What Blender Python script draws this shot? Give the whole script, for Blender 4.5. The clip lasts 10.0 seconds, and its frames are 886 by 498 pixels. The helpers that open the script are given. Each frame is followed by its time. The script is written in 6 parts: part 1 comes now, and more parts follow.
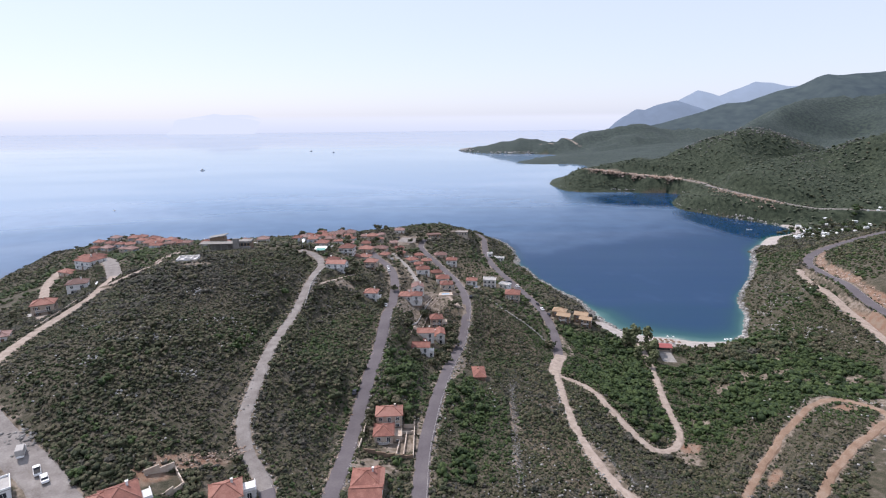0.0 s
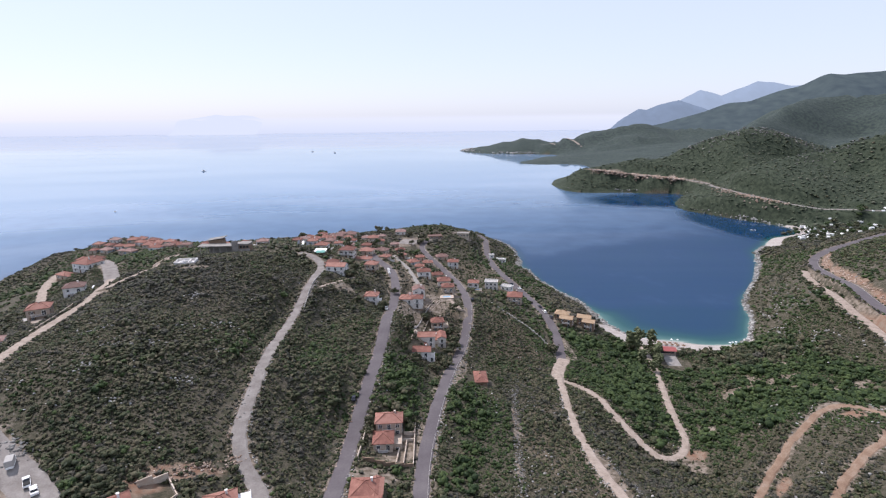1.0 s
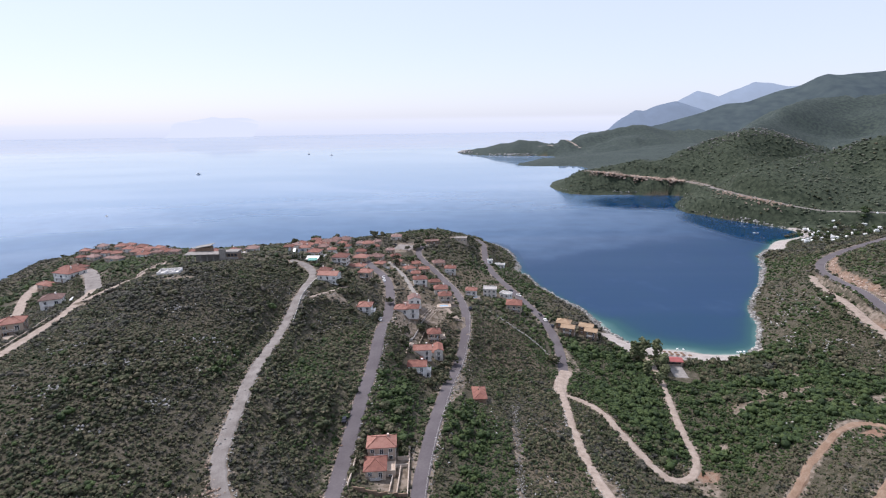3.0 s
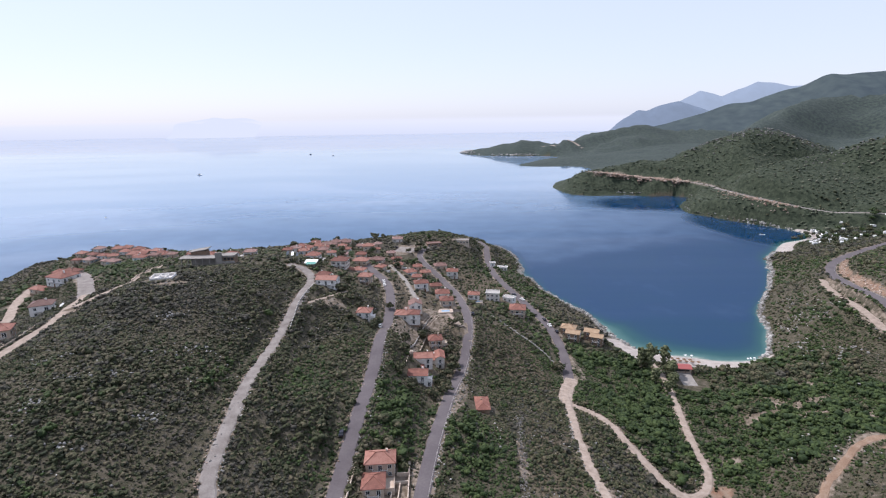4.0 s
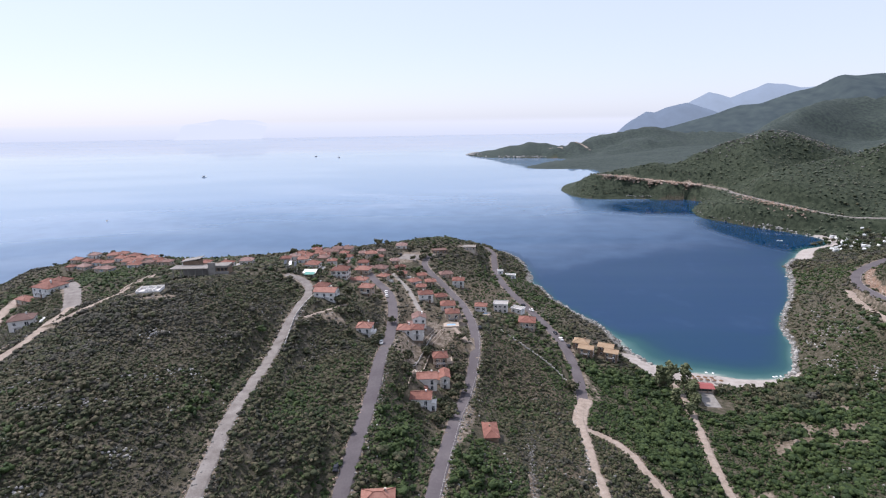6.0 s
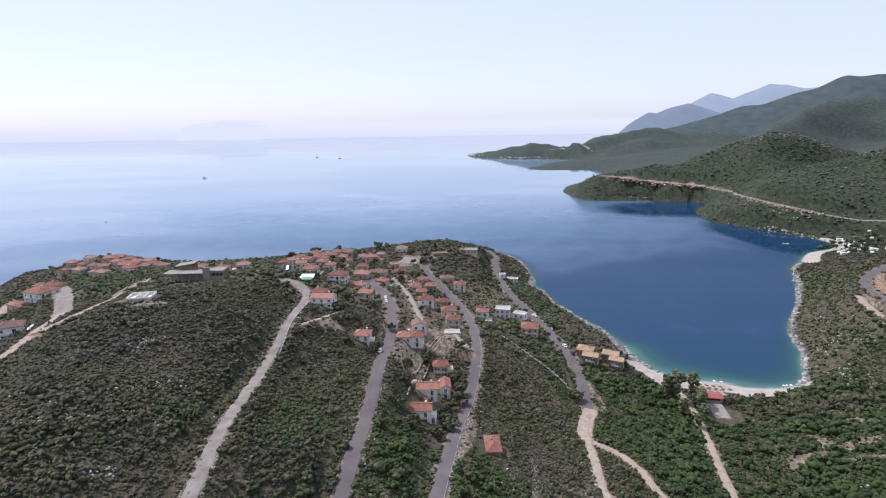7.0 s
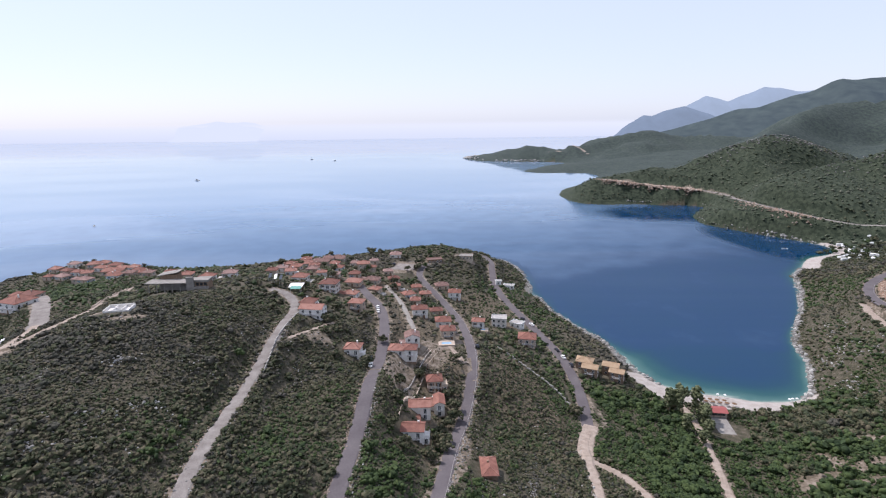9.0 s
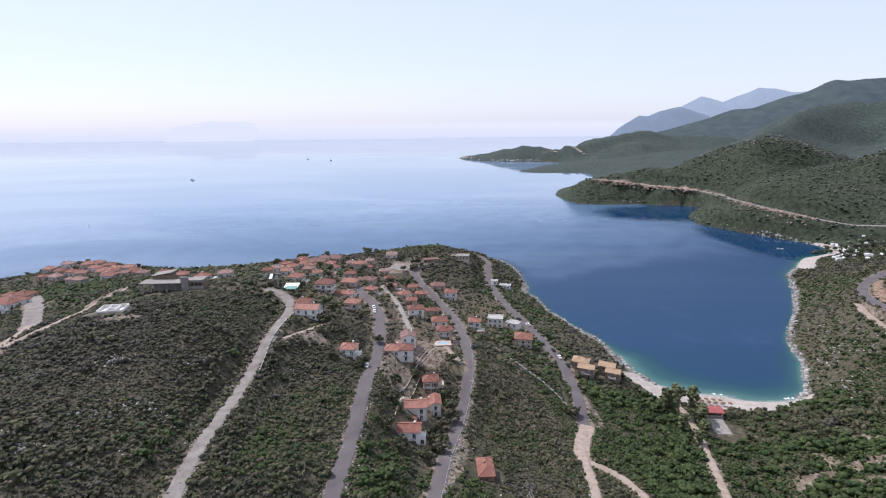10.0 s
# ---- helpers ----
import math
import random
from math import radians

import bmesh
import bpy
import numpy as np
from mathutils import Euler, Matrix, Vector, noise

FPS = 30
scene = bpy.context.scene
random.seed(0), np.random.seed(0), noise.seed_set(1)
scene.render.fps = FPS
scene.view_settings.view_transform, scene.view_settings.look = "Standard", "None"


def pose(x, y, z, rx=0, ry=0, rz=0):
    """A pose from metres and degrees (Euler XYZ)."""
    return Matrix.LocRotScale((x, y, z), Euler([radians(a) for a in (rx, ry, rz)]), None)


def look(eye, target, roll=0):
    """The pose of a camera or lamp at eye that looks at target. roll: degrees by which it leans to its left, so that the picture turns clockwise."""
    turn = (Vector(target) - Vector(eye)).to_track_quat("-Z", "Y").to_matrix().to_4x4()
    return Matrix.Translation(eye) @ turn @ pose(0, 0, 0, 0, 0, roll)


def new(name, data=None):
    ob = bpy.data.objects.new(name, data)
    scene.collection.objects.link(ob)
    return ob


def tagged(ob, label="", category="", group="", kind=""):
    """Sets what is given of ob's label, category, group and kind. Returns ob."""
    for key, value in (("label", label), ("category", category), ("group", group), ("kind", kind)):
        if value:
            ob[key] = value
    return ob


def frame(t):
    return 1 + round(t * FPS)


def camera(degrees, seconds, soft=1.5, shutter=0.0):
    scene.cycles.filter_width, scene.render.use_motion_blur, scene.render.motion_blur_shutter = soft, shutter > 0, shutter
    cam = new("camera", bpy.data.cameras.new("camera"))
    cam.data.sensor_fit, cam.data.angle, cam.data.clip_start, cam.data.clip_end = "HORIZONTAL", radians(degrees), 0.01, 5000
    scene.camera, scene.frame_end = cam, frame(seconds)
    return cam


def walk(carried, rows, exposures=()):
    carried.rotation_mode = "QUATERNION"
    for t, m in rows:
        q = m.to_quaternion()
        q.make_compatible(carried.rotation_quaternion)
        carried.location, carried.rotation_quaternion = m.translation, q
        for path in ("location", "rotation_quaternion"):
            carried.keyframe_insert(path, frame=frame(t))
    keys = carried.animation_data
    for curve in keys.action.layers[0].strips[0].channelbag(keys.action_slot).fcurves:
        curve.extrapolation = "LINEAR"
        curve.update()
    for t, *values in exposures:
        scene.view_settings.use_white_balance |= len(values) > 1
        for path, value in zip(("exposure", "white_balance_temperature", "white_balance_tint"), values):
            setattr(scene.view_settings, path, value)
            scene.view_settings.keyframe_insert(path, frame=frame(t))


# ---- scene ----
# The drone's path: seconds, x, y, z in metres over the sea, pitch, bank and heading in degrees.
cam = camera(79.98, 10.0, soft=1.2)
PATH = [
    (0.0, 0.00, 0.00, 150.00, -14.32, -0.59, -0.00),
    (0.5, 0.25, 1.90, 150.16, -14.32, -0.63, 0.12),
    (1.0, 0.46, 4.32, 150.23, -14.29, -0.71, 0.20),
    (1.5, 0.60, 7.17, 150.38, -14.27, -0.76, 0.20),
    (2.0, 0.69, 10.47, 150.46, -14.23, -0.80, 0.09),
    (2.5, 1.01, 14.04, 150.48, -14.17, -0.88, -0.06),
    (4.0, 1.47, 26.92, 150.39, -14.10, -0.95, 0.18),
    (4.5, 1.60, 31.63, 150.42, -14.08, -0.97, 0.42),
    (5.0, 1.46, 36.40, 150.52, -14.02, -0.99, 0.58),
    (5.5, 1.61, 41.09, 150.68, -13.96, -0.99, 0.72),
    (7.0, 2.02, 53.94, 151.14, -13.85, -0.93, 1.01),
    (7.5, 2.17, 57.62, 151.27, -13.78, -0.86, 0.94),
    (8.0, 2.35, 60.94, 151.42, -13.71, -0.83, 0.80),
    (8.5, 2.57, 63.83, 151.66, -13.67, -0.82, 0.70),
    (9.0, 2.67, 65.66, 151.91, -13.64, -0.79, 0.52),
    (9.5, 2.81, 66.29, 151.83, -13.64, -0.73, 0.30),
    (10.0, 2.64, 66.43, 151.70, -13.65, -0.68, 0.10),
]
walk(cam, [(t, pose(x, y, z, 90 + pitch, 0, heading) @ pose(0, 0, 0, 0, 0, bank)) for t, x, y, z, pitch, bank, heading in PATH], [(0.0, 0.0, 6100, 18), (10.0, 0.0, 6100, 18)])


# ---- world, sun, light ----
SUN_AZIMUTH, SUN_HEIGHT = -52.0, 54.0  # degrees to the right of +y; above the horizon
world = bpy.data.worlds.new("hazy_sky")
scene.world = world
world.use_nodes = True
wn = world.node_tree
sky = wn.nodes.new("ShaderNodeTexSky")
sky.sky_type, sky.sun_disc = "NISHITA", False
sky.sun_elevation, sky.sun_rotation = radians(SUN_HEIGHT), radians(SUN_AZIMUTH)
sky.air_density, sky.dust_density, sky.ozone_density, sky.altitude = 1.0, 0.8, 1.5, 0
back = wn.nodes["Background"]
back.inputs["Strength"].default_value = 0.13
veil = wn.nodes.new("ShaderNodeMix")  # thin even haze over the clear sky
veil.data_type = "RGBA"
veil.inputs["Factor"].default_value = 0.64
veil.inputs["B"].default_value = (7.05, 7.6, 8.55, 1)
wn.links.new(sky.outputs["Color"], veil.inputs["A"])
wn.links.new(veil.outputs["Result"], back.inputs["Color"])
sun = new("sun", bpy.data.lights.new("sun", "SUN"))
sun.data.energy, sun.data.angle, sun.data.color = 4.6, radians(0.53), (1.0, 0.94, 0.86)
a, e = radians(SUN_AZIMUTH), radians(SUN_HEIGHT)
sun.matrix_world = look((math.sin(a) * math.cos(e) * 900, math.cos(a) * math.cos(e) * 900, math.sin(e) * 900), (0, 0, 0))


# ---- materials ----
def material(name, colors, scale=1.0, rough=0.8, fine=8.0, bump=0.0, metal=0.0, island=0.0, vary=0.0):
    """A surface of two to four colours, mixed by noise at two scales (1/scale metres), with fine relief. island: tint from piece to piece; vary: from object to object."""
    m = bpy.data.materials.new(name)
    m.use_nodes = True
    n, l = m.node_tree.nodes, m.node_tree.links
    b = n["Principled BSDF"]
    geo = n.new("ShaderNodeNewGeometry")
    big, small, ramp = n.new("ShaderNodeTexNoise"), n.new("ShaderNodeTexNoise"), n.new("ShaderNodeValToRGB")
    big.inputs["Scale"].default_value, small.inputs["Scale"].default_value = scale, scale * fine
    big.inputs["Detail"].default_value, small.inputs["Detail"].default_value = 4, 3
    for t in (big, small):
        l.new(geo.outputs["Position"], t.inputs["Vector"])
    add = n.new("ShaderNodeMath")
    add.operation = "MULTIPLY_ADD"
    add.inputs[1].default_value = 0.55
    l.new(small.outputs["Fac"], add.inputs[0])
    shift = n.new("ShaderNodeMath")
    shift.operation = "MULTIPLY_ADD"
    shift.inputs[1].default_value = 0.9
    shift.inputs[2].default_value = -0.225
    l.new(big.outputs["Fac"], shift.inputs[0])
    l.new(shift.outputs[0], add.inputs[2])
    last = add
    if island:
        more = n.new("ShaderNodeMath")
        more.operation = "MULTIPLY_ADD"
        more.inputs[1].default_value = island
        l.new(geo.outputs["Random Per Island"], more.inputs[0])
        less = n.new("ShaderNodeMath")
        less.operation = "SUBTRACT"
        less.inputs[1].default_value = island / 2
        l.new(add.outputs[0], less.inputs[0])
        l.new(less.outputs[0], more.inputs[2])
        last = more
    if vary:
        info, wide = n.new("ShaderNodeObjectInfo"), n.new("ShaderNodeMath")
        wide.operation = "MULTIPLY_ADD"
        wide.inputs[1].default_value = vary
        l.new(info.outputs["Random"], wide.inputs[0])
        lower = n.new("ShaderNodeMath")
        lower.operation = "SUBTRACT"
        lower.inputs[1].default_value = vary / 2
        l.new(last.outputs[0], lower.inputs[0])
        l.new(lower.outputs[0], wide.inputs[2])
        last = wide
    l.new(last.outputs[0], ramp.inputs["Fac"])
    stops = ramp.color_ramp.elements
    while len(stops) < len(colors):
        stops.new(0.5)
    for i, c in enumerate(colors):
        stops[i].position = 0.22 + 0.56 * i / max(1, len(colors) - 1)
        stops[i].color = (*c, 1)
    l.new(ramp.outputs["Color"], b.inputs["Base Color"])
    b.inputs["Roughness"].default_value, b.inputs["Metallic"].default_value = rough, metal
    b.inputs["Specular IOR Level"].default_value = 0.3
    if bump:
        bp = n.new("ShaderNodeBump")
        bp.inputs["Strength"].default_value, bp.inputs["Distance"].default_value = 0.6, bump
        l.new(small.outputs["Fac"], bp.inputs["Height"])
        l.new(bp.outputs["Normal"], b.inputs["Normal"])
    return m


def mix_by(mat, attribute, color, low=0.3, high=0.7, color2=None, scale=0.6):
    """Lays another surface over a material where a mesh attribute is high, with a broken border."""
    n, l = mat.node_tree.nodes, mat.node_tree.links
    b = n["Principled BSDF"]
    before = b.inputs["Base Color"].links[0].from_socket
    at, noise_, geo = n.new("ShaderNodeAttribute"), n.new("ShaderNodeTexNoise"), n.new("ShaderNodeNewGeometry")
    at.attribute_name = attribute
    noise_.inputs["Scale"].default_value, noise_.inputs["Detail"].default_value = scale, 5
    l.new(geo.outputs["Position"], noise_.inputs["Vector"])
    s = n.new("ShaderNodeMath")
    s.operation = "MULTIPLY_ADD"
    s.inputs[1].default_value = 0.8
    l.new(noise_.outputs["Fac"], s.inputs[0])
    c = n.new("ShaderNodeMath")
    c.operation = "SUBTRACT"
    c.inputs[1].default_value = 0.4
    l.new(at.outputs["Fac"], c.inputs[0])
    l.new(c.outputs[0], s.inputs[2])
    edge = n.new("ShaderNodeMapRange")
    edge.inputs["From Min"].default_value, edge.inputs["From Max"].default_value = low, high
    l.new(s.outputs[0], edge.inputs["Value"])
    tone = n.new("ShaderNodeMix")
    tone.data_type = "RGBA"
    tone.inputs["A"].default_value, tone.inputs["B"].default_value = (*color, 1), (*(color2 or color), 1)
    spread = n.new("ShaderNodeMapRange")
    spread.inputs["From Min"].default_value, spread.inputs["From Max"].default_value = 0.38, 0.62
    l.new(noise_.outputs["Fac"], spread.inputs["Value"])
    l.new(spread.outputs["Result"], tone.inputs["Factor"])
    m = n.new("ShaderNodeMix")
    m.data_type = "RGBA"
    l.new(edge.outputs["Result"], m.inputs["Factor"])
    l.new(before, m.inputs["A"])
    l.new(tone.outputs["Result"], m.inputs["B"])
    l.new(m.outputs["Result"], b.inputs["Base Color"])


GROUND = material("scrub_ground", [(0.028, 0.029, 0.016), (0.050, 0.047, 0.028), (0.086, 0.074, 0.052), (0.155, 0.130, 0.104)], 0.4, 0.95, 7.0, 0.5)
mix_by(GROUND, "wooded", (0.017, 0.026, 0.014), 0.2, 0.6, (0.048, 0.060, 0.036), 0.2)
# blue-green haze of the far hills, put into the ground's colour
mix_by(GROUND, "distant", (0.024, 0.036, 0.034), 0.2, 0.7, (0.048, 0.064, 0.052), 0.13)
mix_by(GROUND, "dry", (0.062, 0.052, 0.033), 0.25, 0.6, (0.14, 0.112, 0.078), 0.9)
mix_by(GROUND, "soil", (0.11, 0.086, 0.060), 0.3, 0.6, (0.235, 0.195, 0.155), 0.5)
mix_by(GROUND, "red_soil", (0.20, 0.115, 0.075), 0.3, 0.6, (0.22, 0.165, 0.12), 0.35)
mix_by(GROUND, "rock", (0.22, 0.212, 0.196), 0.35, 0.6, (0.10, 0.096, 0.086), 0.8)
mix_by(GROUND, "sand", (0.40, 0.362, 0.33), 0.3, 0.5, (0.32, 0.288, 0.258), 0.25)
FOLIAGE = material("scrub_leaves", [(0.027, 0.035, 0.016), (0.045, 0.054, 0.023), (0.068, 0.071, 0.034), (0.108, 0.094, 0.058)], 0.12, 0.8, 30.0, 0.5, island=0.7)
# lightened copy of the scrub leaves, offsetting backlit shade on far slopes
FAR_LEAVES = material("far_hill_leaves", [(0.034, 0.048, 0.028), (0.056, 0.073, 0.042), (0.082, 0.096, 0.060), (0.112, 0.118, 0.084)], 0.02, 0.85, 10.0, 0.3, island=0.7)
# haze over the distant hills, put into a bluer leaf colour
HAZED_LEAVES = material("hazed_hill_leaves", [(0.044, 0.060, 0.062), (0.062, 0.080, 0.080), (0.086, 0.104, 0.096)], 0.03, 0.85, 8.0, 0.3, island=0.6)
LUSH = material("lush_leaves", [(0.019, 0.036, 0.010), (0.033, 0.057, 0.014), (0.054, 0.080, 0.022)], 0.12, 0.75, 30.0, 0.5, island=0.7)
PALE = material("grey_green_leaves", [(0.034, 0.037, 0.025), (0.056, 0.056, 0.041), (0.086, 0.079, 0.064)], 0.14, 0.85, 28.0, 0.4, island=0.7)
OLIVE = material("olive_leaves", [(0.065, 0.080, 0.036), (0.105, 0.120, 0.055), (0.15, 0.158, 0.085)], 0.4, 0.75, 10.0, 0.2, island=0.4)
BARK = material("bark", [(0.1, 0.08, 0.06), (0.2, 0.17, 0.13)], 1.5, 0.9, 6, 0.05)
ASPHALT = material("asphalt", [(0.085, 0.073, 0.077), (0.108, 0.095, 0.099), (0.135, 0.12, 0.12)], 0.12, 0.9, 12, 0.02)
GRAVEL = material("gravel_road", [(0.130, 0.112, 0.100), (0.205, 0.185, 0.168), (0.275, 0.255, 0.235)], 0.25, 0.95, 9, 0.08)
DIRT = material("dirt_track", [(0.20, 0.155, 0.12), (0.30, 0.245, 0.20), (0.37, 0.315, 0.265)], 0.45, 0.95, 8, 0.12)
RED_DIRT = material("red_dirt_track", [(0.17, 0.105, 0.07), (0.23, 0.155, 0.105), (0.29, 0.225, 0.17)], 0.3, 0.95, 8, 0.12)
CONCRETE = material("concrete", [(0.281, 0.265, 0.242), (0.359, 0.343, 0.32), (0.421, 0.406, 0.382)], 0.4, 0.85, 9, 0.01)
RAW_CONCRETE = material("raw_concrete", [(0.17, 0.155, 0.14), (0.235, 0.22, 0.20), (0.30, 0.285, 0.262)], 0.5, 0.9, 9, 0.02)
PLASTER = material("white_plaster", [(0.56, 0.52, 0.47), (0.67, 0.65, 0.62), (0.78, 0.77, 0.75)], 0.5, 0.85, 8, 0.01, vary=0.25)
CREAM = material("cream_plaster", [(0.37, 0.285, 0.225), (0.45, 0.375, 0.30), (0.53, 0.47, 0.40)], 0.5, 0.85, 8, 0.01, vary=0.25)
STONE = material("brown_stone", [(0.15, 0.102, 0.070), (0.225, 0.158, 0.110), (0.285, 0.21, 0.155)], 1.2, 0.9, 5, 0.04)
TILE = material("terracotta_tiles", [(0.150, 0.066, 0.050), (0.230, 0.100, 0.074), (0.31, 0.160, 0.122)], 0.5, 0.8, 8, 0.04, vary=0.5)
TILE_OLD = material("faded_terracotta_tiles", [(0.14, 0.085, 0.072), (0.21, 0.125, 0.105), (0.29, 0.195, 0.170)], 0.5, 0.85, 8, 0.04, vary=0.6)
TILE_TAN = material("tan_tiles", [(0.27, 0.18, 0.108), (0.34, 0.24, 0.15), (0.40, 0.30, 0.205)], 0.5, 0.85, 8, 0.04)
PALE_ROCK = material("pale_limestone", [(0.16, 0.154, 0.142), (0.28, 0.272, 0.254), (0.42, 0.41, 0.385)], 0.3, 0.9, 7, 0.1, island=0.5)
CUT_ROCK = material("orange_cut_rock", [(0.20, 0.135, 0.095), (0.31, 0.23, 0.175), (0.42, 0.345, 0.285)], 0.4, 0.9, 7, 0.1, island=0.5)
ROCK = material("limestone", [(0.10, 0.094, 0.085), (0.17, 0.163, 0.15), (0.26, 0.252, 0.233)], 0.5, 0.9, 7, 0.1, island=0.5)
WHITE = material("white_paint", [(0.76, 0.76, 0.74), (0.82, 0.82, 0.8)], 0.8, 0.5, 6)
GLASS = material("dark_window_glass", [(0.02, 0.025, 0.03), (0.05, 0.055, 0.06)], 1.0, 0.08, 4)
WOOD = material("brown_wood", [(0.12, 0.07, 0.04), (0.2, 0.12, 0.07)], 2.0, 0.7, 5)
RUBBER = material("rubber", [(0.02, 0.02, 0.02), (0.035, 0.035, 0.035)], 3, 0.9, 4)
DARK_PAINT = material("dark_car_paint", [(0.02, 0.022, 0.03), (0.035, 0.035, 0.045)], 1, 0.25, 4)
RED_PAINT = material("red_roof_sheet", [(0.27, 0.075, 0.07), (0.33, 0.10, 0.09)], 0.6, 0.6, 6)
BLUE = material("blue_sheet", [(0.2, 0.34, 0.48), (0.3, 0.44, 0.56)], 0.8, 0.5, 6)
GREEN_SHEET = material("green_tarpaulin", [(0.08, 0.26, 0.22), (0.14, 0.34, 0.28)], 0.8, 0.6, 6)


def sea_material():
    m = bpy.data.materials.new("sea_water")
    m.use_nodes = True
    n, l = m.node_tree.nodes, m.node_tree.links
    b = n["Principled BSDF"]
    geo, at, ramp = n.new("ShaderNodeNewGeometry"), n.new("ShaderNodeAttribute"), n.new("ShaderNodeValToRGB")
    at.attribute_name = "depth"
    patch = n.new("ShaderNodeTexNoise")
    patch.inputs["Scale"].default_value, patch.inputs["Detail"].default_value = 0.03, 6
    l.new(geo.outputs["Position"], patch.inputs["Vector"])
    k = n.new("ShaderNodeMath")
    k.operation = "MULTIPLY_ADD"
    k.inputs[1].default_value = 0.22
    l.new(patch.outputs["Fac"], k.inputs[0])
    l.new(at.outputs["Fac"], k.inputs[2])
    l.new(k.outputs[0], ramp.inputs["Fac"])
    stops = ramp.color_ramp.elements
    while len(stops) < 6:
        stops.new(0.5)
    # the last stop is air light and glitter painted into the far water
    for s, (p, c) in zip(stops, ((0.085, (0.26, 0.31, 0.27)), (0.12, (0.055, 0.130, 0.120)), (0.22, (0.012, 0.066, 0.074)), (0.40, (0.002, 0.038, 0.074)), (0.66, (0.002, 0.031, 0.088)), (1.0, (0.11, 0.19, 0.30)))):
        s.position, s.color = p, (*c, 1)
    b.inputs["IOR"].default_value = 1.33
    # painted sheen: pale streaks in the base colour for sun glitter
    long_, streak, wide_, sheen = n.new("ShaderNodeVectorMath"), n.new("ShaderNodeTexNoise"), n.new("ShaderNodeMapRange"), n.new("ShaderNodeMix")
    long_.operation = "MULTIPLY"
    long_.inputs[1].default_value = (0.0011, 0.0036, 1)
    l.new(geo.outputs["Position"], long_.inputs[0])
    streak.inputs["Scale"].default_value, streak.inputs["Detail"].default_value, streak.inputs["Distortion"].default_value = 1.0, 6, 1.6
    l.new(long_.outputs[0], streak.inputs["Vector"])
    wide_.inputs["From Min"].default_value, wide_.inputs["From Max"].default_value = 0.46, 0.62
    wide_.inputs["To Max"].default_value = 0.26
    l.new(streak.outputs["Fac"], wide_.inputs["Value"])
    hazed, much = n.new("ShaderNodeAttribute"), n.new("ShaderNodeMath")
    hazed.attribute_name = "haze_and_glitter"
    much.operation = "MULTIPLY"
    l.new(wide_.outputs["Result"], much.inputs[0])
    l.new(hazed.outputs["Fac"], much.inputs[1])
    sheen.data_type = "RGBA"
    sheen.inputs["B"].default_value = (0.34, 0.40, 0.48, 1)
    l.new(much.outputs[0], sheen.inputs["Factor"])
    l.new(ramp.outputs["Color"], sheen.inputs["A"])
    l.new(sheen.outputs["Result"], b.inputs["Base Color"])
    stretch = n.new("ShaderNodeVectorMath")
    stretch.operation = "MULTIPLY"
    stretch.inputs[1].default_value = (0.0016, 0.006, 1)
    l.new(geo.outputs["Position"], stretch.inputs[0])
    slick = n.new("ShaderNodeTexNoise")
    slick.inputs["Scale"].default_value, slick.inputs["Detail"].default_value, slick.inputs["Distortion"].default_value = 1.0, 5, 1.2
    l.new(stretch.outputs[0], slick.inputs["Vector"])
    calm = n.new("ShaderNodeMapRange")
    calm.inputs["From Min"].default_value, calm.inputs["From Max"].default_value = 0.40, 0.62
    calm.inputs["To Min"].default_value, calm.inputs["To Max"].default_value = 0.03, 0.085
    l.new(slick.outputs["Fac"], calm.inputs["Value"])
    still = n.new("ShaderNodeAttribute")
    still.attribute_name = "ruffled"
    both = n.new("ShaderNodeMath")
    both.operation = "MULTIPLY_ADD"
    both.inputs[1].default_value = 0.40
    l.new(still.outputs["Fac"], both.inputs[0])
    l.new(calm.outputs["Result"], both.inputs[2])
    l.new(both.outputs[0], b.inputs["Roughness"])
    ripple, bp = n.new("ShaderNodeTexNoise"), n.new("ShaderNodeBump")
    ripple.inputs["Scale"].default_value, ripple.inputs["Detail"].default_value = 0.35, 4
    l.new(geo.outputs["Position"], ripple.inputs["Vector"])
    bp.inputs["Strength"].default_value, bp.inputs["Distance"].default_value = 0.05, 0.2
    swell = n.new("ShaderNodeMath")
    swell.operation = "MULTIPLY"
    l.new(ripple.outputs["Fac"], swell.inputs[0])
    l.new(still.outputs["Fac"], swell.inputs[1])
    l.new(swell.outputs[0], bp.inputs["Height"])
    l.new(bp.outputs["Normal"], b.inputs["Normal"])
    return m


SEA = sea_material()


